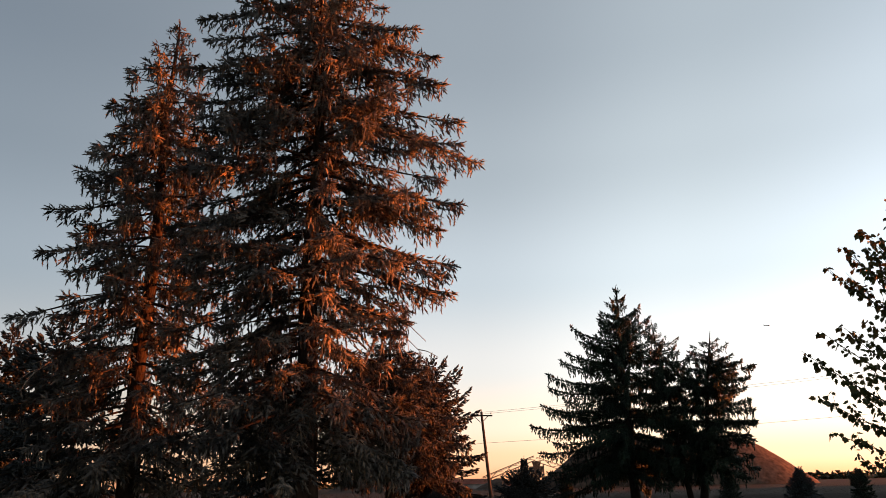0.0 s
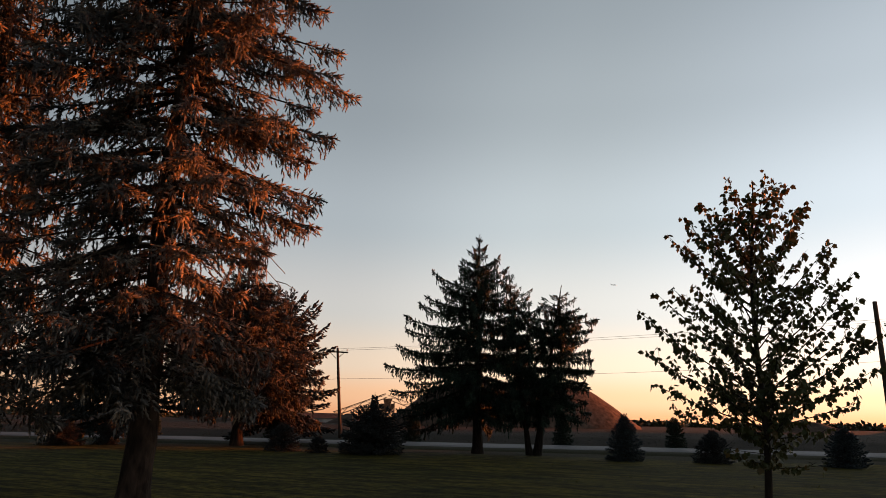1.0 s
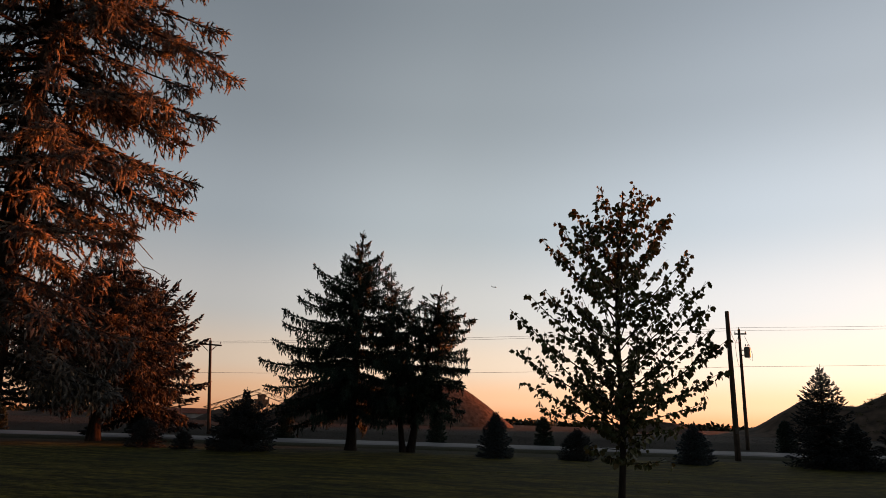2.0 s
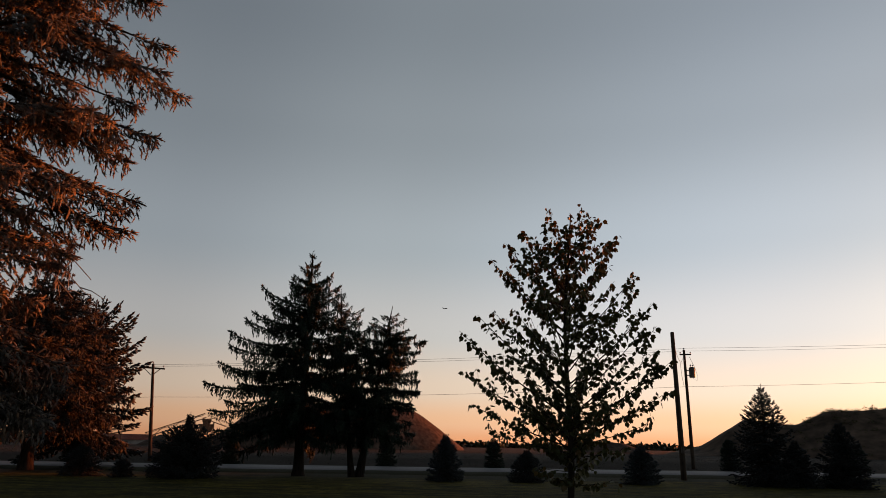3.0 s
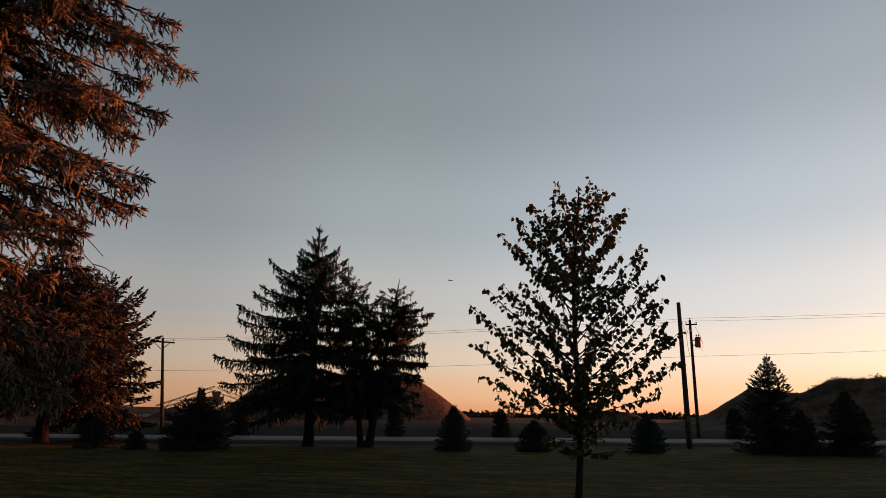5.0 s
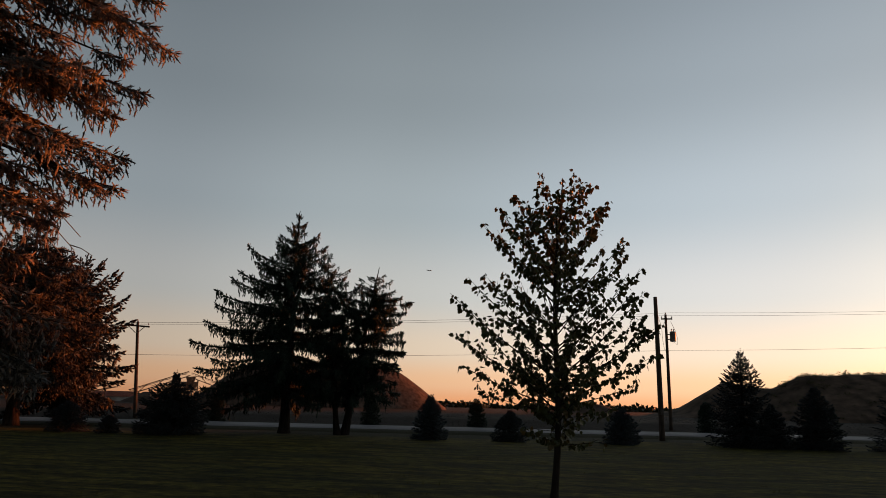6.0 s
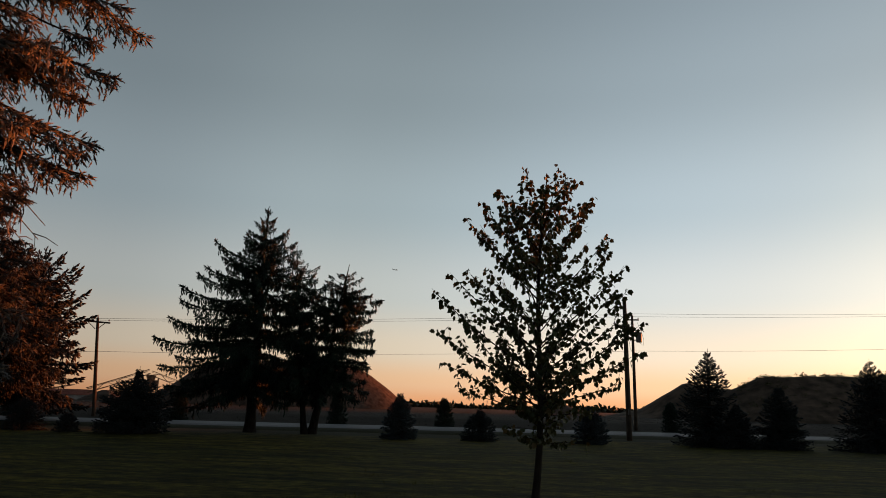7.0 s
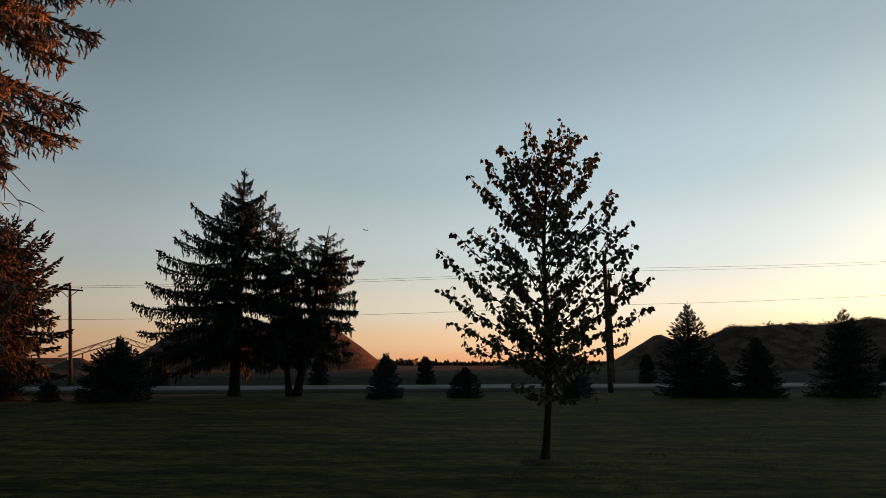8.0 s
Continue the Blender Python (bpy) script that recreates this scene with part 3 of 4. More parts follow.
old_spruce("blue_spruce", -10.57, 9.85, 15.3,
           [(1.4, 2.0), (2.6, 2.3), (3.6, 2.3), (4.3, 1.7), (5.0, 1.9), (5.8, 2.4), (7, 2.5), (8.7, 2.5), (10, 2.4), (11.3, 2.1), (12.8, 1.5), (14, 0.9), (15.3, 0.05)], 11,
           NEEDLE_BLUE, "tall old blue spruce with sunlit orange boughs, standing on the lawn",
           [(12.1, 44, 2.25, -0.12), (11.9, 52, 2.75, -0.14), (11.2, 40, 2.55, -0.22), (11.0, 49, 2.85, -0.18), (10.2, 44, 3.2, -0.2), (10.0, 56, 2.7, -0.2), (9.9, 47, 3.75, -0.26),
            (9.6, 38, 3.1, -0.28), (8.2, 47, 3.1, -0.22), (8.0, 58, 2.6, -0.25), (7.6, 42, 2.7, -0.2), (6.9, 48, 3.0, -0.24), (6.6, 40, 2.8, -0.25), (6.5, 56, 2.9, -0.28), (6.2, 47, 2.9, -0.24),
            (12.5, 226, 2.7, -0.15), (11.1, 230, 2.9, -0.2), (9.4, 224, 2.9, -0.25), (7.5, 229, 2.9, -0.25), (6.0, 222, 2.6, -0.3), (4.7, 230, 2.8, -0.28), (4.3, 210, 2.9, -0.3), (3.9, 250, 2.6, -0.3),
            (3.4, 225, 2.8, -0.3), (3.2, 275, 2.6, -0.3), (3.6, 190, 2.6, -0.3), (3.4, 60, 1.9, -0.3), (3.2, 30, 1.9, -0.3), (3.0, 300, 2.2, -0.3), (3.7, 330, 2.1, -0.3), (11.8, 235, 2.4, -0.2), (10.4, 220, 2.7, -0.2), (9.9, 238, 2.6, -0.25), (8.6, 232, 2.8, -0.25), (8.1, 215, 2.6, -0.25),
            (6.8, 238, 2.8, -0.3), (5.4, 234, 2.7, -0.3), (4.9, 218, 2.7, -0.3), (4.4, 240, 2.6, -0.3)],
           (2.5, 0.50, 7), BLUE, 0.25, dead=((5.45, 47, 2.35), (5.3, 53, 2.2), (5.7, 42, 2.4), (4.9, 228, 1.8)), group=OLD)
old_spruce("blue_spruce", -15.9, 9.45, 14.2,
           [(1.3, 2.4), (2.8, 2.5), (3.6, 2.0), (5.6, 1.9), (8.2, 2.0), (10.2, 1.6), (11.9, 1.15), (13, 0.7), (14.2, 0.05)], 12,
           NEEDLE_BLUE, "old blue spruce with a bare sunlit trunk beside a taller one",
           [(12.7, 240, 1.1, -0.2), (11.5, 236, 1.4, -0.2), (10.5, 240, 1.6, -0.2), (9.4, 243, 1.8, -0.2), (8.8, 238, 2.4, -0.25), (7.8, 241, 2.5, -0.25), (6.5, 239, 2.9, -0.32), (4.8, 236, 2.4, -0.3), (4.3, 246, 2.8, -0.3)],
           (2.2, 0.48, 7), dict(BLUE, spacing=0.095, shoot=0.225, needles=6, bare=0.18), 0.26, dead=((5.3, 239, 2.3), (5.6, 246, 2.0), (4.8, 60, 1.6)), group=OLD)
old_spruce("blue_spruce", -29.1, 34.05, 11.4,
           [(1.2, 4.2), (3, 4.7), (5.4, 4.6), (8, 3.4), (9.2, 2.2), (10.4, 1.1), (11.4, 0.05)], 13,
           NEEDLE_BLUE_SHADED, "broad old blue spruce with a sunlit trunk foot", [], (3.1, 0.5, 8), BLUE_FAR, 0.30, group=OLD)
conifer("blue_spruce", -30.5, 39.6, 9.8,
        [(1.2, 3.2), (3, 3.6), (6, 3.0), (8, 2.0), (9, 1.1), (9.8, 0.05)], 14,
        NEEDLE_MID, "green spruce with upswept top behind a broad blue spruce", OLD, crown_from=1.8, trunk_r=0.2,
        twig=0.36, spacing=0.14, blades=3, step=0.55, ring=7, rise=0.6, wide=0.42)
conifer("blue_spruce", -34.3, 16.3, 9.7, [(1, 3.2), (3, 3.4), (6, 2.2), (8, 1.2), (9.7, 0.05)], 15, NEEDLE_MID,
        "dark spruce in shade behind the tall ones", OLD, crown_from=1.5, trunk_r=0.24, twig=0.42, spacing=0.17, blades=2, step=0.55, ring=7, wide=0.42)
conifer("blue_spruce", -41.6, 16.9, 10.4, [(1, 3.2), (3, 3.4), (6, 2.4), (8, 1.4), (10.4, 0.05)], 16, NEEDLE_MID,
        "dark spruce at the row's far end", OLD, crown_from=1.2, trunk_r=0.24, twig=0.44, spacing=0.17, blades=2, step=0.55, ring=7, wide=0.42)
conifer("blue_spruce", -35.8, 30.5, 9.4, [(1, 3.0), (3, 3.3), (6, 2.3), (8, 1.2), (9.4, 0.05)], 17, NEEDLE_MID,
        "dark spruce near the road with a lit trunk", OLD, crown_from=1.7, trunk_r=0.26, twig=0.44, spacing=0.17, blades=2, step=0.55, ring=7, wide=0.42)

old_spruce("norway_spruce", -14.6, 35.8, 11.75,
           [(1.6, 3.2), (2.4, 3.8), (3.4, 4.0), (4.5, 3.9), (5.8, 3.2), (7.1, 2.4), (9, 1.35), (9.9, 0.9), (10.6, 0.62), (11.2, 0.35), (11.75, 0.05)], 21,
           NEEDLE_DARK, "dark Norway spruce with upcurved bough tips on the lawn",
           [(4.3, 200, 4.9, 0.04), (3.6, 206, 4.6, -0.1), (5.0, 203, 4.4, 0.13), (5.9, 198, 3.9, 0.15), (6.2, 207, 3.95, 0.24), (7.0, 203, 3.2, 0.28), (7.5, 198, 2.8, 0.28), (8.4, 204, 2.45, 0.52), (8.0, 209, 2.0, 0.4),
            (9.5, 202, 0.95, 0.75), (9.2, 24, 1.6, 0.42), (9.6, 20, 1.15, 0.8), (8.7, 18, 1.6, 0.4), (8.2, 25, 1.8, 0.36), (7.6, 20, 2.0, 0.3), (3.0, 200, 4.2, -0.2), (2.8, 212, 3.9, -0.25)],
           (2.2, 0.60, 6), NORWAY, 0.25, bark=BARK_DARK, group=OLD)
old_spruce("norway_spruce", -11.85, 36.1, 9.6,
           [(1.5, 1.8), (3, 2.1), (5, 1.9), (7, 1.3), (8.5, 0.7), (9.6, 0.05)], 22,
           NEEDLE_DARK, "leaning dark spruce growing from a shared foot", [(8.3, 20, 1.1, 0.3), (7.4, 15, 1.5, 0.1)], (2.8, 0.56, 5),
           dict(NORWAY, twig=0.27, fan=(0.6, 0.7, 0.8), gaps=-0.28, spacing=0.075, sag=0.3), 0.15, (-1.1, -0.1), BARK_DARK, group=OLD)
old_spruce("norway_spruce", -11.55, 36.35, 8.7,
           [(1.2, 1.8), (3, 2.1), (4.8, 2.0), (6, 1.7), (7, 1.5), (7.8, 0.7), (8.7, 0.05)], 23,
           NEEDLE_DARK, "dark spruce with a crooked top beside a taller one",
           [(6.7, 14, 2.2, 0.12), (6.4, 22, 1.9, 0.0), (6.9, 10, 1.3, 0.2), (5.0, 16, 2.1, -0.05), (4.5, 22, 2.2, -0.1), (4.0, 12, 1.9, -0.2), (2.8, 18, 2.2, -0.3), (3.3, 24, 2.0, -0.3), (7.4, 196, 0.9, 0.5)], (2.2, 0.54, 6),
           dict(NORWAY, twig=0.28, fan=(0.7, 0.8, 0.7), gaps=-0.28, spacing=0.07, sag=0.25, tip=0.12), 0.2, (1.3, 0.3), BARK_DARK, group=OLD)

YOUNG = "young spruces along the road"
SHAPE = {2: [(0, 1.35), (0.5, 1.6), (1.1, 1.55), (1.6, 1.25), (2.0, 0.65), (2.25, 0.16), (2.95, 0.03)]}
for k, (bx, by, h, r, mat, label) in enumerate([
        (-22.9, 30.3, 1.45, 0.85, NEEDLE_MID, "low rounded dark spruce shrub near the road"),
        (-20.75, 30.25, 0.85, 0.5, NEEDLE_MID, "tiny dark spruce shrub near the road"),
        (-18.1, 30.9, 2.95, 1.45, NEEDLE_MID, "bushy young spruce with a thin leader"),
        (-6.7, 34.2, 2.15, 0.78, NEEDLE_SILVER, "small silver-blue spruce on the lawn's edge"),
        (-3.0, 35.4, 1.5, 0.85, NEEDLE_MID, "small rounded dark spruce on the lawn's edge"),
        (2.3, 36.3, 1.85, 0.85, NEEDLE_SILVER, "small blue spruce near a utility pole"),
        (8.15, 37.4, 4.75, 1.6, NEEDLE_MID, "well-shaped young blue spruce against the sunset"),
        (9.35, 37.2, 2.1, 0.9, NEEDLE_MID, "low spruce close beside a taller one"),
        (11.45, 37.8, 3.1, 1.2, NEEDLE_MID, "middle-sized young spruce in shade"),
        (15.85, 38.0, 4.45, 1.75, NEEDLE_MID, "dense young spruce with a bare leader"),
        (-34.4, 29.4, 1.4, 0.6, NEEDLE_MID, "small dark spruce below the old trees"),
        (-35.0, 27.1, 1.4, 1.1, NEEDLE_MID, "low spreading spruce below the old trees")]):
    conifer("young_spruce", bx, by, h, SHAPE.get(k) or cone(h, r), 40 + k, mat, label, YOUNG, crown_from=0.12, step=max(0.12, 0.058 * h), ring=12, frond=0.34, twig=0.11 + 0.016 * h,
            spacing=0.11 + 0.018 * h, blades=2, trunk_r=0.03 + 0.02 * h, droop=0.15, rise=0.28, tip_up=0.2, hang=0.35, wild=0.14, wide=0.38, leader=0.06 * h)

ROW = "dark cedars across the road"
for k, (u, h) in enumerate([(-56, 1.9), (-48, 2.0), (-40.5, 2.1), (-33.0, 2.3), (-22.5, 2.2), (-11.5, 2.3), (-0.2, 2.3), (7.8, 2.4), (25.5, 2.6), (36, 2.5), (47, 2.5)]):
    p = on_road(u, 54.6 + 0.4 * math.sin(3 * k))
    conifer("cedar", p.x, p.y, h, [(0, 0.6), (h * 0.3, 0.66), (h * 0.65, 0.44), (h * 0.9, 0.18), (h, 0.03)], 70 + k, NEEDLE_DARK,
            "small dark cone-shaped cedar across the road", ROW, crown_from=0.1, step=0.15, ring=10, twig=0.2, spacing=0.13, blades=2, trunk_r=0.05, rise=0.35, wild=0.1, wide=0.36, frond=0.4)


# ---- young maple ----
def leaf_shape():
    """A five-lobed leaf of length 1 along x, with a bent blade."""
    rim = [(0, 0), (0.04, 0.26), (0.16, 0.38), (0.32, 0.34), (0.50, 0.45), (0.64, 0.25), (1.0, 0.0)]
    pts = rim + [(a, -b) for a, b in reversed(rim[1:-1])]
    v = [(0.34, 0, 0.06)] + [(a, b, -0.16 * abs(b) - 0.08 * a * a) for a, b in pts]
    n = len(pts)
    return np.array(v), np.array([(0, 1 + i, 1 + (i + 1) % n) for i in range(n)])


def sprig_shape():
    """A folded pointed leaf clump of length 1 along x, for what stays far off."""
    v = [(0, 0, 0), (0.45, 0.3, 0.08), (1, 0, -0.1), (0.5, -0.3, 0.1), (0.4, 0.02, 0.32), (0.5, 0, -0.3)]
    return np.array(v), np.array([(0, 2, 1), (0, 3, 2), (0, 4, 2), (0, 2, 5)])


def maple(x, y, height, outline, limbs, seed):
    """limbs: the outer ones, as (height on the stem, bearing, reach, rise). The others fill the outline of (height, radius)."""
    rng = np.random.default_rng(seed)
    tree = tagged(empty("maple_tree", x, y, ground_z(x, y) - 0.02), "young maple with upswept limbs and sparse dark leaves on lawn", "tree")
    zs, rs = [o[0] for o in outline], [o[1] for o in outline]

    def stem(z):
        return np.array((0.05 * math.sin(1.3 * z) + 0.03 * z, 0.05 * math.sin(0.9 * z + 1) - 0.042, z))

    bm = bmesh.new()
    lv = [0, 0.05, 0.15] + [0.3 * i for i in range(1, int(height / 0.3))] + [height - 0.1]
    tube(bm, [stem(z) for z in lv], [0.056 * (1 - z / height) ** 0.95 + 0.008 + 0.05 * math.exp(-z * 9) for z in lv], 12)
    part("trunk", bm, BARK_YOUNG, tree, smooth=True)
    wood = bmesh.new()
    places, ways, sizes = [], [], []

    def bunch(p, count, size=0.092, spread=0.066):
        """Leaves on their stalks, hanging round one bud."""
        for _ in range(count):
            o = rng.normal(0, 1, 3) * (1, 1, 0.75)
            o /= np.linalg.norm(o)
            places.append(p + o * rng.uniform(0.2, 1.0) * spread + np.array((0, 0, -0.02)))
            ways.append(o * 0.7 + np.array((0, 0, -0.8)) + rng.normal(0, 0.3, 3))
            sizes.append(size * rng.uniform(0.65, 1.2))

    def spur(p, way, length, thick):
        """A side shoot with leaf bunches to its tip."""
        d, pts = way / np.linalg.norm(way), [p]
        n = max(2, int(length / 0.075))
        for _ in range(n):
            d = d + rng.normal(0, 0.10, 3) + np.array((0, 0, 0.05))
            d /= np.linalg.norm(d)
            pts.append(pts[-1] + d * length / n)
        tube(wood, pts, [thick * (1 - 0.7 * i / n) for i in range(n + 1)], 4, cap=False)
        for q in pts[1:]:
            if rng.uniform() < 0.85:
                bunch(q, rng.integers(2, 5))

    def limb(z0, g, reach, rise, leafy=0.30):
        o, foot = np.array((math.cos(g), math.sin(g), 0.0)), stem(z0)
        side = np.array((-o[1], o[0], 0.0))
        bend, wave = rng.uniform(-0.12, 0.12), rng.uniform(0, 6)
        n = max(5, int(math.hypot(reach, rise) / 0.10))

        def at(q):
            return foot + o * reach * (1.12 * q - 0.12 * q * q) + side * (bend * q * q + 0.03 * math.sin(5 * q + wave)) + np.array((0, 0, rise * (0.86 * q + 0.14 * q * q)))

        pts = [at(i / n) for i in range(n + 1)]
        r0 = 0.006 + 0.0045 * math.hypot(reach, rise)
        tube(wood, pts, [r0 * (1 - 0.82 * i / n) for i in range(n + 1)], 5, cap=False)
        d = (pts[-1] - pts[0]) / np.linalg.norm(pts[-1] - pts[0])
        for i in range(1, n + 1):
            q = i / n
            if q > leafy - 0.1:
                if rng.uniform() < 0.8:
                    bunch(pts[i], rng.integers(3, 7))
                if q < 0.93 and rng.uniform() < 0.48:
                    w = rng.normal(0, 1, 3) * (1, 1, 0.5)
                    spur(pts[i], d * 0.9 + w / np.linalg.norm(w) * 0.75 + np.array((0, 0, 0.35)), rng.uniform(0.12, 0.34) * (1.25 - 0.5 * q), 0.005)

    for z0, g, reach, rise in limbs:
        limb(z0, radians(g), reach, rise)
    turn = 0.3
    for i in range(38):
        z0 = 1.25 + (height - 2.3) * (i / 37)
        turn += 2.4 + rng.uniform(-0.3, 0.3)
        slope = 0.6 + 0.22 * z0 + rng.uniform(-0.1, 0.15)
        reach = next((k for k in np.arange(0.2, 2.4, 0.05) if np.interp(z0 + slope * k, zs, rs) < k), 1.5)
        reach *= rng.uniform(0.62, 0.95)
        limb(z0, turn, reach, slope * reach)
    for i in range(26):
        limb(1.0 + 0.055 * i, 2.4 * i, rng.uniform(0.35, 0.85), rng.uniform(-0.05, 0.25) + 0.016 * i, 0.2)
    for z in np.arange(height - 1.7, height - 0.02, 0.09):
        bunch(stem(z), rng.integers(2, 5))
    tagged(part("branchwork", wood, BARK_YOUNG, tree), kind="stuff")
    v, t = scatter(leaf_shape(), places, ways, sizes, rng)
    tagged(tri_part("crown", v, t, LEAF_MAPLE, tree), kind="stuff")
    bm = bmesh.new()
    bmesh.ops.create_circle(bm, cap_ends=True, cap_tris=True, segments=28, radius=0.42)
    bmesh.ops.subdivide_edges(bm, edges=bm.edges, cuts=3, use_grid_fill=True)
    for q in bm.verts:
        k = q.co.length
        q.co *= 1 + 0.18 * noise.noise(Vector((q.co.x * 2, q.co.y * 2, 5)))
        q.co.z = 0.04 * max(0, 1 - (k / 0.52) ** 2) - 0.045 * (k / 0.42) ** 5 + 0.012 * noise.noise(q.co * 9) + ground_z(x + q.co.x, y + q.co.y) - ground_z(x, y) + 0.004
    ring = part("mulch_ring", bm, MULCH, None, smooth=True)
    ring.location = (x, y, ground_z(x, y) + 0.012)
    tagged(ring, "low ring of dark mulch round the maple's foot", "mulch")


maple(-0.27, 12.5, 5.7, [(0.8, 0.5), (1.1, 0.8), (1.7, 1.3), (2.2, 1.55), (2.8, 1.7), (3.55, 1.65), (4.2, 1.4), (4.8, 1.05), (5.2, 0.75), (5.5, 0.5), (5.75, 0.3)],
      [(2.1, 180, 1.85, 1.44), (1.8, 174, 1.80, 1.04), (1.6, 186, 1.64, 0.68), (3.5, 178, 1.25, 1.3), (2.9, 184, 1.2, 0.92), (3.9, 172, 1.0, 1.2), (4.2, 188, 0.72, 1.12), (1.5, 170, 1.4, 0.34), (2.5, 176, 1.55, 1.35),
       (4.6, 182, 0.3, 1.1), (4.5, 0, 0.3, 1.2), (4.3, 4, 0.55, 1.22), (3.8, -6, 0.92, 1.34), (3.2, 3, 1.2, 1.3), (2.6, -2, 1.48, 1.4), (2.3, 6, 1.3, 1.28), (1.9, 0, 1.68, 1.1), (1.7, -8, 1.6, 0.8),
       (1.6, 5, 1.32, 0.42), (2.1, -14, 1.42, 1.0), (2.9, 10, 1.2, 1.35)], 9)


# ---- poles and wires ----
def pole(name, x, y, h, r, label, tilt=(0, 0)):
    p = tagged(empty(name, x, y, ground_z(x, y) - 0.05), label, "utility pole", "utility poles")
    bm = bmesh.new()
    zs = [0, 0.4, h * 0.3, h * 0.6, h * 0.85, h - 0.03, h]
    tube(bm, [(tilt[0] * z, tilt[1] * z, z) for z in zs], [r * (1 - 0.35 * z / h) for z in zs[:-1]] + [r * 0.5], 14)
    part("shaft", bm, POLE_WOOD, p, smooth=True)
    return p


def insulator(parent, at, upright=0.16):
    bm = bmesh.new()
    zs = [(0, 0.02), (0.05, 0.02), (0.055, 0.05), (0.08, 0.045), (0.085, 0.06), (0.12, 0.05), (0.16, 0.02)]
    tube(bm, [(at[0], at[1], at[2] + z * upright / 0.16) for z, _ in zs], [r for _, r in zs], 8)
    part("insulator", bm, CERAMIC, parent)


LEAN = (-0.067, -0.043)
pole_left = pole("utility_pole", -32.95, 50.98, 7.35, 0.15, "leaning brown wooden utility pole with a short crossarm", LEAN)
HEAD = Vector((7.0 * LEAN[0], 7.0 * LEAN[1], 0))
bm = bmesh.new()
beam(bm, HEAD + on_road(-0.95, -0.14, 7.05), HEAD + on_road(0.95, -0.14, 6.95), 0.10, 0.12)
part("crossarm", bm, POLE_WOOD, pole_left)
for e in (-1, 1):
    bm = bmesh.new()
    beam(bm, HEAD + on_road(0.6 * e, -0.15, 6.94), HEAD + on_road(0.06 * e, -0.13, 6.45), 0.03, 0.05)
    part("brace", bm, STEEL, pole_left)
for e in (-0.85, 0.85):
    insulator(pole_left, HEAD + on_road(e, -0.14, 7.06))
insulator(pole_left, (7.35 * LEAN[0], 7.35 * LEAN[1], 7.35))

pole_far = pole("utility_pole", 7.8, 62.2, 9.5, 0.15, "grey wooden utility pole carrying a transformer across the road", (-0.008, 0))
bm = bmesh.new()
tube(bm, [(0.42, -0.2, 7.2), (0.42, -0.2, 7.24), (0.42, -0.2, 7.98), (0.42, -0.2, 8.05)], [0.2, 0.24, 0.24, 0.16], 16)
can = part("transformer", bm, STEEL, pole_far, "grey cylindrical transformer can")
for e in (-0.09, 0.09):
    insulator(can, (0.42 + e, -0.2, 8.05), 0.22)
bm = bmesh.new()
beam(bm, (0, 0, 7.8), (0.3, -0.15, 7.8), 0.06, 0.08)
part("bracket", bm, STEEL, pole_far)
bm = bmesh.new()
beam(bm, (0, 0, 7.4), (0.3, -0.15, 7.4), 0.06, 0.08)
part("bracket", bm, STEEL, pole_far)
bm = bmesh.new()
beam(bm, (-0.45, -0.12, 9.1), (0.45, -0.12, 9.1), 0.09, 0.11)
part("crossarm", bm, POLE_WOOD, pole_far)
for e in (-0.4, 0.4):
    insulator(pole_far, (e, -0.12, 9.15))
insulator(pole_far, (-0.08, 0, 9.5))
bm = bmesh.new()
tube(bm, [(0.42, -0.2, 7.2), (0.75, -0.25, 6.95), (0.8, -0.25, 7.4), (0.62, -0.25, 8.1), (0.3, -0.15, 8.9)], [0.014] * 5, 5)
part("jumper_cable", bm, CABLE, pole_far)
bm = bmesh.new()
tube(bm, [(-0.1, -0.16, 9.0), (-0.45, -0.2, 8.3), (-0.4, -0.2, 7.3), (-0.3, -0.2, 6.6), (-0.12, -0.17, 6.4)], [0.014] * 5, 5)
part("jumper_cable", bm, CABLE, pole_far)

pole_near = pole("utility_pole", 4.8, 41.9, 8.0, 0.16, "thick dark wooden utility pole at the lawn's edge", (-0.012, 0))
bm = bmesh.new()
box(bm, (0.14, 0.2, 0.32), pose(0.02, -0.22, 1.6))
part("meter_box", bm, STEEL, pole_near, "small grey metal box")


def wire(label, a, b, sag, r=0.013):
    bm = bmesh.new()
    a, b = Vector(a), Vector(b)
    pts = [a.lerp(b, i / 40) - Vector((0, 0, 4 * sag * (i / 40) * (1 - i / 40))) for i in range(41)]
    tube(bm, pts, [r] * 41, 5)
    tagged(part("power_line", bm, CABLE), label, "cable", "overhead lines", "structure")


PL, PF = Vector((-33.3, 50.75, 0)), Vector((7.8, 62.2, 0))
FAR_L, FAR_R = PL + (PL - PF), PF + (PF - PL)
for dz_l, dz_f, off, r in ((7.35, 9.7, 0.4, 0.010), (7.2, 9.45, -0.4, 0.010), (4.85, 6.55, 0.0, 0.011)):
    o = Vector((off, 0.1 * off, 0))
    wire("thin black overhead line between wooden poles", FAR_L + o + Vector((0, 0, dz_l - 0.4)), PL + o + Vector((0, 0, dz_l)), 0.5, r)
    wire("thin black overhead line between wooden poles", PL + o + Vector((0, 0, dz_l)), PF + o + Vector((0, 0, dz_f)), 0.25, r)
    wire("thin black overhead line between wooden poles", PF + o + Vector((0, 0, dz_f)), FAR_R + o + Vector((0, 0, dz_f + 2.4)), 0.25, r)
wire("slack black drop cable from pole to pole", (4.72, 41.9, 7.3), (7.72, 62.1, 8.7), 0.6, 0.012)


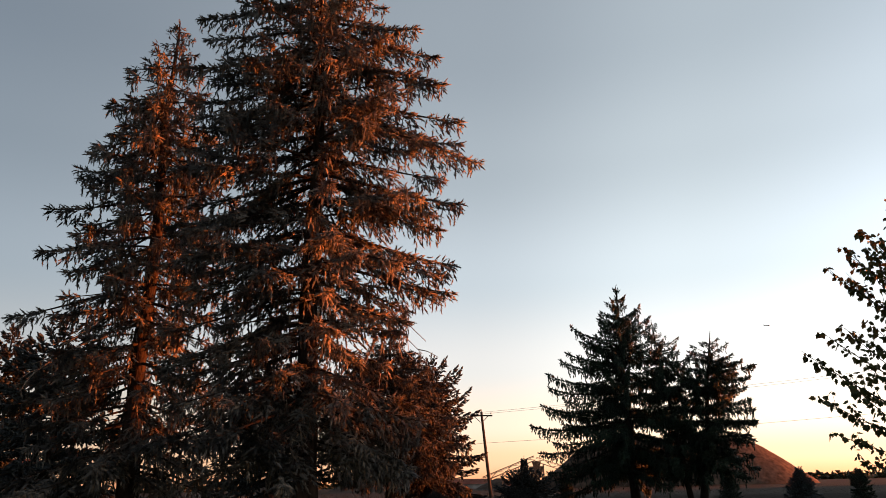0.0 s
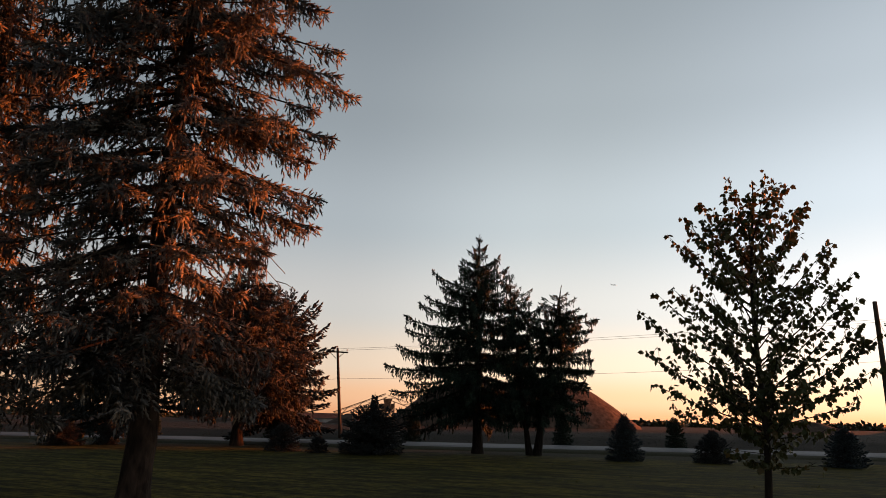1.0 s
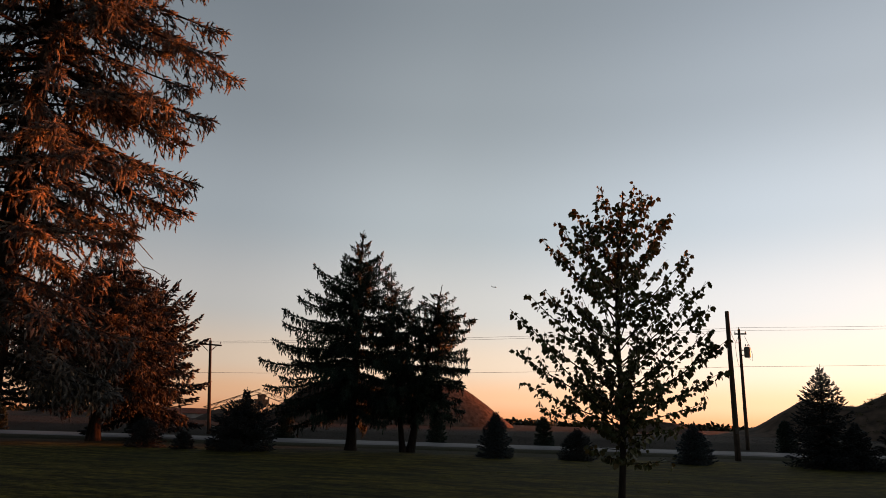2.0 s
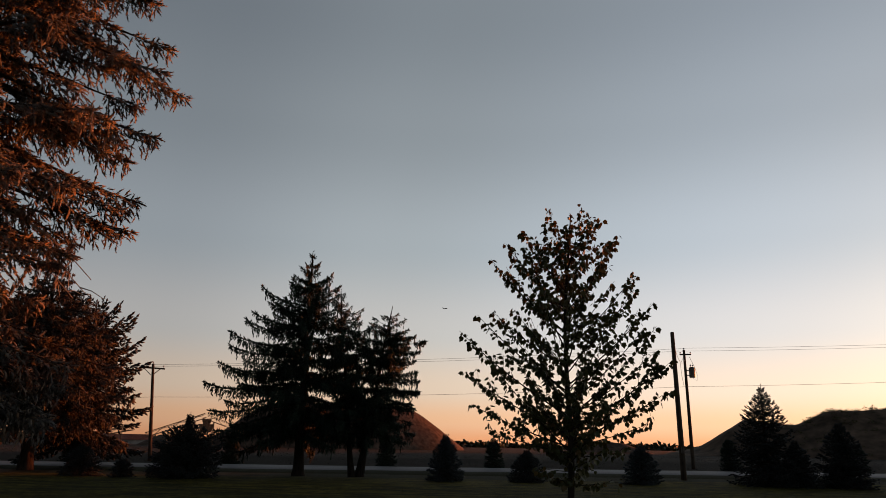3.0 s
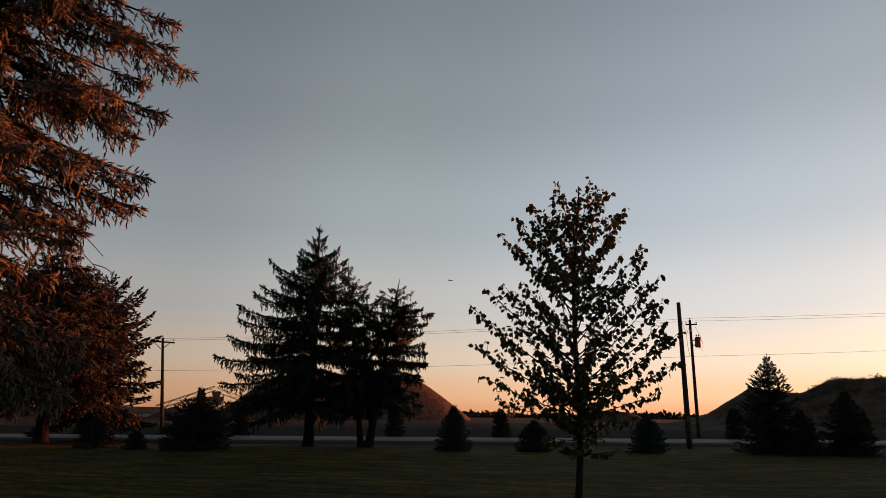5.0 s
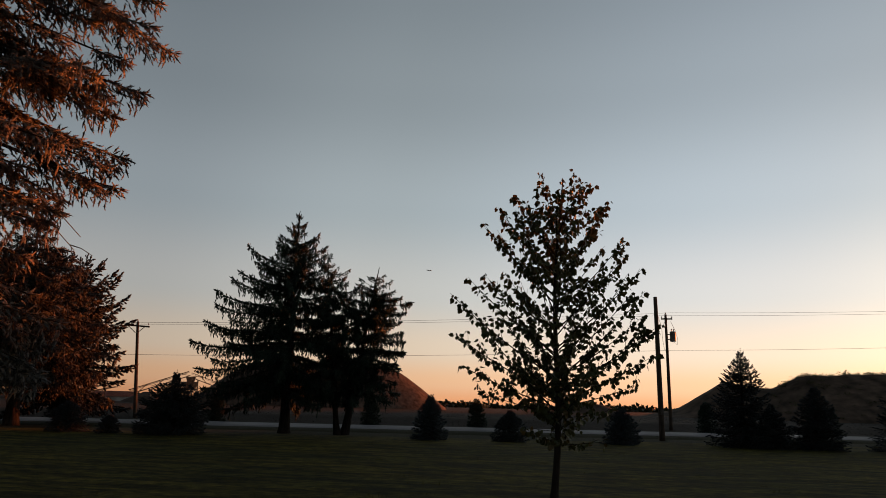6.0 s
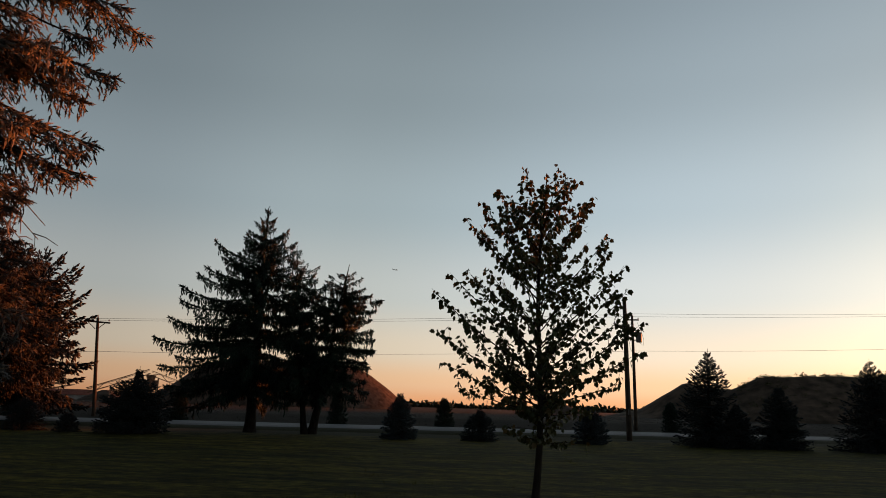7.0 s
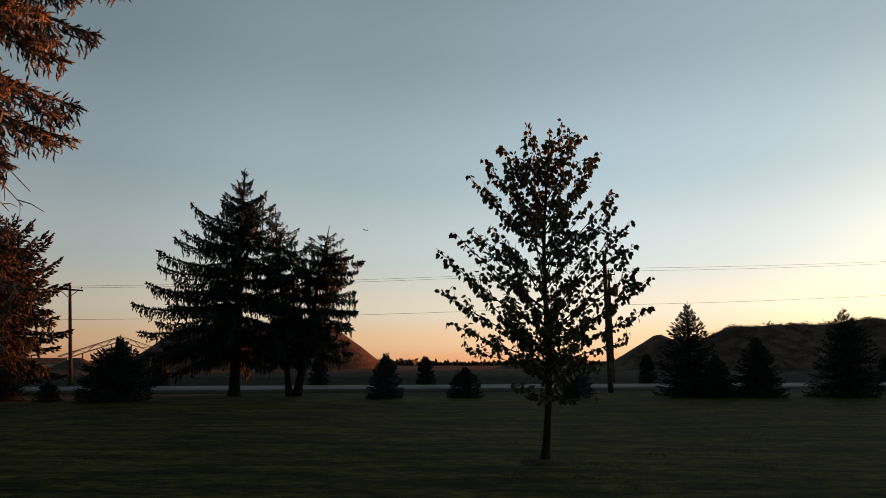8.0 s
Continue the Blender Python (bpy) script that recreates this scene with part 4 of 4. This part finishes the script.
# ---- field edge, piles, hills and far trees ----
def field_crop():
    """Low dense crop on the field across the road."""
    rng = np.random.default_rng(31)
    n = 13000
    u = rng.uniform(-120, 110, n)
    v = 57.5 + 85 * rng.uniform(0, 1, n) ** 1.6
    p = np.stack([u * ROAD_U.x + v * ROAD_V.x, u * ROAD_U.y + v * ROAD_V.y, 0 * u], 1)
    p[:, 2] = [ground_z(a, b) - 0.05 for a, b, _ in p]
    w = np.stack([rng.normal(0, 0.35, n), rng.normal(0, 0.35, n), np.ones(n)], 1)
    tv = np.array([(0, -0.12, 0), (0, 0.12, 0), (1, -0.3, 0.12), (0.85, 0.3, -0.1), (0.5, 0, 0.3), (0.6, 0.0, -0.32), (0, 0, 0.12), (0, 0, -0.12)])
    tf = np.array([(0, 1, 2), (0, 1, 3), (6, 7, 4), (6, 7, 5)])
    vv, t = scatter((tv, tf), p, w, 0.15 * rng.uniform(0.8, 1.15, n), rng)
    tagged(tri_part("field_crop", vv, t, CROP), "low dull brown-green crop on the field across the road", "crop", kind="stuff")


field_crop()


def heap(name, cx, cy, a, b, h, flat, seed, mat, label, turn=0.0, rough=0.25, cat="gravel pile"):
    """A tipped pile: straight slopes under a worn top. a, b: half lengths of its foot; flat: part of it that is level on top."""
    bm = bmesh.new()
    rings, sides = 26, 84
    m = Matrix.Translation((cx, cy, 0.3)) @ Matrix.Rotation(turn, 4, "Z")
    top = bm.verts.new(m @ Vector((0, 0, h)))
    last = None
    for i in range(1, rings + 1):
        k = i / rings
        row = []
        for j in range(sides):
            g = 6.2832 * j / sides
            z = h * min(1.0, (1 - k) / (1 - flat))
            z = z - 0.35 * h * flat * max(0, 1 - abs(k - flat) / 0.12) * 0.3
            q = Vector((a * k * math.cos(g), b * k * math.sin(g), z))
            w = noise.noise(Vector((q.x * 0.11, q.y * 0.11, seed))) + 0.5 * noise.noise(Vector((q.x * 0.35, q.y * 0.35, seed + 9)))
            q.z += rough * w * (1.6 if k < 0.9 else 0.4)
            q.z -= 0.9 * rough * abs(noise.noise(Vector((math.cos(g) * 5, math.sin(g) * 5, seed + 0.8 * k)))) * max(0, k - flat)
            q.z = q.z if k < 1 else -0.6
            row.append(bm.verts.new(m @ q))
        for j in range(sides):
            if last:
                bm.faces.new((last[j], row[j], row[(j + 1) % sides], last[(j + 1) % sides]))
            else:
                bm.faces.new((top, row[j], row[(j + 1) % sides]))
        last = row
    tagged(part(name, bm, mat, smooth=True), label, cat)


heap("gravel_mound", -57.0, 158.5, 30, 18, 9.9, 0.55, 3, GRAVEL, "large reddish gravel pile with a worn level top", radians(19.8), rough=0.38)
for cx, cy, a, h, s in ((-112, 150, 9, 2.9, 5), (-127, 152, 8, 2.7, 6), (-96, 152, 7, 2.6, 7), (-140, 150, 10, 3.0, 8), (-160, 140, 10, 3.2, 10)):
    heap("sand_mound", cx, cy, a, a * 0.8, h, 0.12, s, GRAVEL, "low pale sand pile at the gravel works", rough=0.12, cat="sand pile")
heap("gravel_mound", 4, 160, 9, 6, 2.4, 0.2, 12, GRAVEL, "low pale gravel heap at the works", rough=0.12)

# Crest beyond about u 72 is unseen; its heights are set to cast shade.
RIDGE = [(13.0, 0.0), (19.5, 1.6), (21.3, 2.8), (27.7, 7.0), (30.2, 5.9), (36.0, 5.6), (41.0, 8.0), (51.5, 8.4), (59.7, 8.3), (64.0, 9.2), (72, 9.2), (76, 8.2), (80.5, 8.2), (83.5, 13.4), (91, 13.6), (96, 13.2), (103, 13.1), (110, 14.2), (145, 14.8), (180, 12.0), (215, 6.0), (230, 1.0)]


def hill_height(u, w):
    """The spoil hill's height by metres along (u) and across (w) its ridge."""
    crest = np.interp(u, [r[0] for r in RIDGE], [r[1] for r in RIDGE])
    side = max(0.0, 1 - abs(w) / (9 + 1.0 * crest)) if w < 0 else max(0.0, 1 - abs(w) / (20 + crest))
    n = noise.noise(Vector((u * 0.09, w * 0.09, 2))) + 0.5 * noise.noise(Vector((u * 0.3, w * 0.3, 4)))
    return crest * min(1.0, side * 1.12) + 0.35 * n * min(1, 3 * side) - (0.5 if side == 0 else 0)


def hill_place(u, w):
    """The ridge bends round the field's end."""
    a = (u - 22) * 0.0052
    x = 22 + math.sin(a) / 0.0052 + w * math.sin(a)
    y = 142 - (1 - math.cos(a)) / 0.0052 + w * math.cos(a)
    return x, y


def build_hill():
    bm = bmesh.new()
    us = np.concatenate([np.arange(12, 80, 0.8), np.arange(80, 233, 2.0)])
    ws = np.concatenate([np.arange(-22, 6, 1.1), np.arange(6, 36, 3)])
    g = []
    for u in us:
        row = []
        for w in ws:
            x, y = hill_place(u, w)
            row.append(bm.verts.new((x, y, 0.4 + hill_height(u, w))))
        g.append(row)
    for a, b in zip(g, g[1:]):
        for j in range(len(ws) - 1):
            bm.faces.new((a[j], b[j], b[j + 1], a[j + 1]))
    tagged(part("spoil_hill", bm, EARTH_HILL, smooth=True), "long dark overgrown earth hill behind the field", "hill", kind="structure")
    rng = np.random.default_rng(8)
    places, ways, sizes = [], [], []
    for _ in range(900):
        u, w = rng.uniform(34, 140), rng.normal(-6, 6)
        if rng.uniform() < 0.3:
            w = rng.normal(0, 0.8)
        z = hill_height(u, w)
        if z < 0.6:
            continue
        x, y = hill_place(u, w)
        size = rng.uniform(0.12, 0.34) if rng.uniform() < 0.85 else rng.uniform(0.32, 0.5)
        for _ in range(22):
            o = rng.normal(0, 1, 3)
            places.append((x + o[0] * size * 0.7, y + o[1] * size * 0.7, 0.4 + z + abs(o[2]) * size * 0.6))
            ways.append(o + (0, 0, 0.5))
            sizes.append(size * rng.uniform(0.4, 0.8))
    v, t = scatter(sprig_shape(), places, ways, sizes, rng)
    tagged(tri_part("hill_shrubs", v, t, SHRUB), "scattered low shrubs on the earth hill", "shrubs", kind="stuff")


build_hill()


def far_woods():
    """The low line of far trees along the horizon, as clumps of leaves."""
    rng = np.random.default_rng(77)
    places, ways, sizes = [], [], []
    for i in range(1500):
        az = radians(rng.uniform(-75, 36))
        d = rng.uniform(430, 560)
        x, y = d * math.sin(az), d * math.cos(az)
        h = 3.5 + 2.6 * noise.noise(Vector((az * 9, 0, 0))) + 1.4 * noise.noise(Vector((az * 60, 0, 0))) + rng.uniform(-0.8, 0.8)
        h = max(2.2, h * 1.05)
        for _ in range(14):
            o = rng.normal(0, 1, 3)
            places.append((x + o[0] * 3.6, y + o[1] * 3.6, (h - 1.7) * rng.uniform(-0.4, 1)))
            ways.append(o * (1, 1, 0.5))
            sizes.append(rng.uniform(2.4, 4.2))
    v, t = scatter(sprig_shape(), places, ways, sizes, rng)
    tagged(tri_part("far_woods", v, t, LEAF_FAR), "low dark line of far trees on the horizon", "trees", kind="stuff")


far_woods()


# ---- gravel works ----
def conveyor(a, b, label, wide=1.1, deep=0.9, legs=2, mat=None):
    """An inclined lattice conveyor from a to b with trestle legs."""
    mat = mat or RUST
    a, b = Vector(a), Vector(b)
    c = tagged(empty("conveyor", a.x, a.y, 0), label, "conveyor", "conveyors at the works")
    o = Vector((a.x, a.y, 0))
    a, b = a - o, b - o
    d = (b - a).normalized()
    s = d.cross(Vector((0, 0, 1))).normalized() * wide / 2
    up = s.cross(d).normalized() * deep
    up = up if up.z > 0 else -up
    n = max(3, int((b - a).length / 1.6))
    for e in (-1, 1):
        bm = bmesh.new()
        beam(bm, a + e * s, b + e * s, 0.14, 0.14)
        beam(bm, a + e * s + up, b + e * s + up, 0.12, 0.12)
        for i in range(n):
            p, q = a.lerp(b, i / n) + e * s, a.lerp(b, (i + 1) / n) + e * s
            beam(bm, p, q + up, 0.07, 0.07) if i % 2 else beam(bm, p + up, q, 0.07, 0.07)
        part("side_truss", bm, mat, c)
    bm = bmesh.new()
    beam(bm, a + up * 0.75, b + up * 0.75, wide * 0.8, 0.05)
    part("belt", bm, CABLE, c)
    for i in range(legs):
        p = a.lerp(b, (i + 0.8) / legs * 0.9)
        for e in (-1, 1):
            bm = bmesh.new()
            beam(bm, (p.x + e * s.x * 2.2, p.y + e * s.y * 2.2, 0), p + e * s, 0.14, 0.14)
            part("leg", bm, mat, c)
    return c


conveyor((-88.5, 134, 2.2), (-78.5, 139, 6.3), "rusty inclined conveyor at the gravel works")
conveyor((-70.5, 142, 3.0), (-78.3, 138.6, 6.0), "rusty inclined conveyor rising to a crusher")
conveyor((-104, 130, 1.0), (-91, 133, 3.6), "low lattice conveyor beside sand piles")
conveyor((-92, 128, 0.8), (-99, 133, 3.0), "low lattice conveyor beside sand piles")


def crusher(x, y):
    c = tagged(empty("crusher", x, y, 0), "rusty steel crusher tower with a hopper at the works", "crusher")
    for i, (w, d, h, z) in enumerate(((2.4, 2.0, 1.6, 4.2), (1.5, 1.4, 1.0, 5.5))):
        bm = bmesh.new()
        vs = box(bm, (w, d, h), pose(0, 0, z))
        for v in vs:
            if v.co.z < z:
                v.co.x *= 0.7
                v.co.y *= 0.7
        part("hopper" if i else "housing", bm, RUST, c)
    for e in (-1, 1):
        for f in (-1, 1):
            bm = bmesh.new()
            beam(bm, (1.2 * e, 1.0 * f, 0), (0.8 * e, 0.7 * f, 3.6), 0.18, 0.18)
            part("leg", bm, STEEL, c)


crusher(-78.2, 138.8)


def shed(x, y, w, d, h, roof, turn, label):
    s = tagged(empty("shed", x, y, 0), label, "building", "buildings at the works")
    s.rotation_euler = (0, 0, turn)
    bm = bmesh.new()
    box(bm, (w, d, h), pose(0, 0, h / 2))
    part("wall", bm, WALL_PALE, s)
    for e in (-1, 1):
        bm = bmesh.new()
        vs = [bm.verts.new(p) for p in ((-w / 2 - 0.3, e * (d / 2 + 0.4), h - 0.1), (w / 2 + 0.3, e * (d / 2 + 0.4), h - 0.1), (w / 2 + 0.3, 0, h + roof), (-w / 2 - 0.3, 0, h + roof))]
        f = bm.faces.new(vs)
        bmesh.ops.solidify(bm, geom=[f], thickness=0.15)
        part("roof", bm, ROOF_RED, s)
    bm = bmesh.new()
    box(bm, (2.6, 0.1, h * 0.75), pose(-w * 0.2, -d / 2 - 0.06, h * 0.375))
    part("door", bm, STEEL, s)


shed(-118, 172, 10, 7, 1.8, 1.3, 0.6, "low pale shed with a red roof behind the works")
shed(-62, 22, 12, 8, 2.6, 1.6, 1.1, "pale roadside house with a red roof behind spruces")


# ---- grass on the lawn near the walk ----
def lawn_grass():
    rng = np.random.default_rng(90)
    n = 70000
    r, a = 6.5 + 24 * rng.uniform(0, 1, n) ** 1.3, np.radians(rng.uniform(-35, 62, n))
    p = np.stack([-r * np.sin(a), r * np.cos(a), np.zeros(n)], 1)
    p[:, 2] = [ground_z(q[0], q[1]) - 0.005 for q in p]
    w = np.stack([rng.normal(0, 0.9, n), rng.normal(0, 0.9, n), np.ones(n)], 1)
    tuft = np.array([0.65 + 1.9 * max(0.0, noise.noise(Vector((q[0] * 0.8, q[1] * 1.6, 7))) + 0.05) for q in p])
    tv = np.array([(0, -0.09, 0), (0, 0.09, 0), (1, 0.0, 0.0)])
    v, t = scatter((tv, np.array([(0, 1, 2)])), p, w, 0.034 * rng.uniform(0.5, 1.5, n) * tuft, rng)
    tagged(tri_part("lawn_grass", v, t, GRASS), "short mown grass blades on the lawn", "grass", kind="stuff")


lawn_grass()


# ---- a small aircraft far off over the works ----
def aircraft():
    d, az, el = 1400.0, radians(-11.6), radians(10.6)
    c = tagged(empty("airplane", d * math.sin(az), d * math.cos(az), d * math.tan(el) + 1.6), "small grey propeller airplane far off in the sky", "airplane")
    c.rotation_euler = (radians(6), 0, radians(35))
    xs = [(-5.5, 0.15), (-5, 0.5), (-2, 0.75), (2, 0.75), (4, 0.6), (5.8, 0.2)]
    bm = bmesh.new()
    tube(bm, [(x, 0, 0) for x, _ in xs], [r for _, r in xs], 10)
    part("fuselage", bm, STEEL, c, smooth=True)
    for e in (-1, 1):
        bm = bmesh.new()
        beam(bm, (0.6, e * 0.5, 0.1), (0.2, e * 7.5, 0.5), 1.5, 0.18)
        part("wing", bm, STEEL, c)
        bm = bmesh.new()
        beam(bm, (-5.0, e * 0.2, 0.2), (-5.2, e * 2.4, 0.3), 0.9, 0.12)
        part("tailplane", bm, STEEL, c)
    bm = bmesh.new()
    beam(bm, (-4.7, 0, 0.3), (-5.5, 0, 2.2), 0.14, 1.0)
    part("tail_fin", bm, STEEL, c)


aircraft()
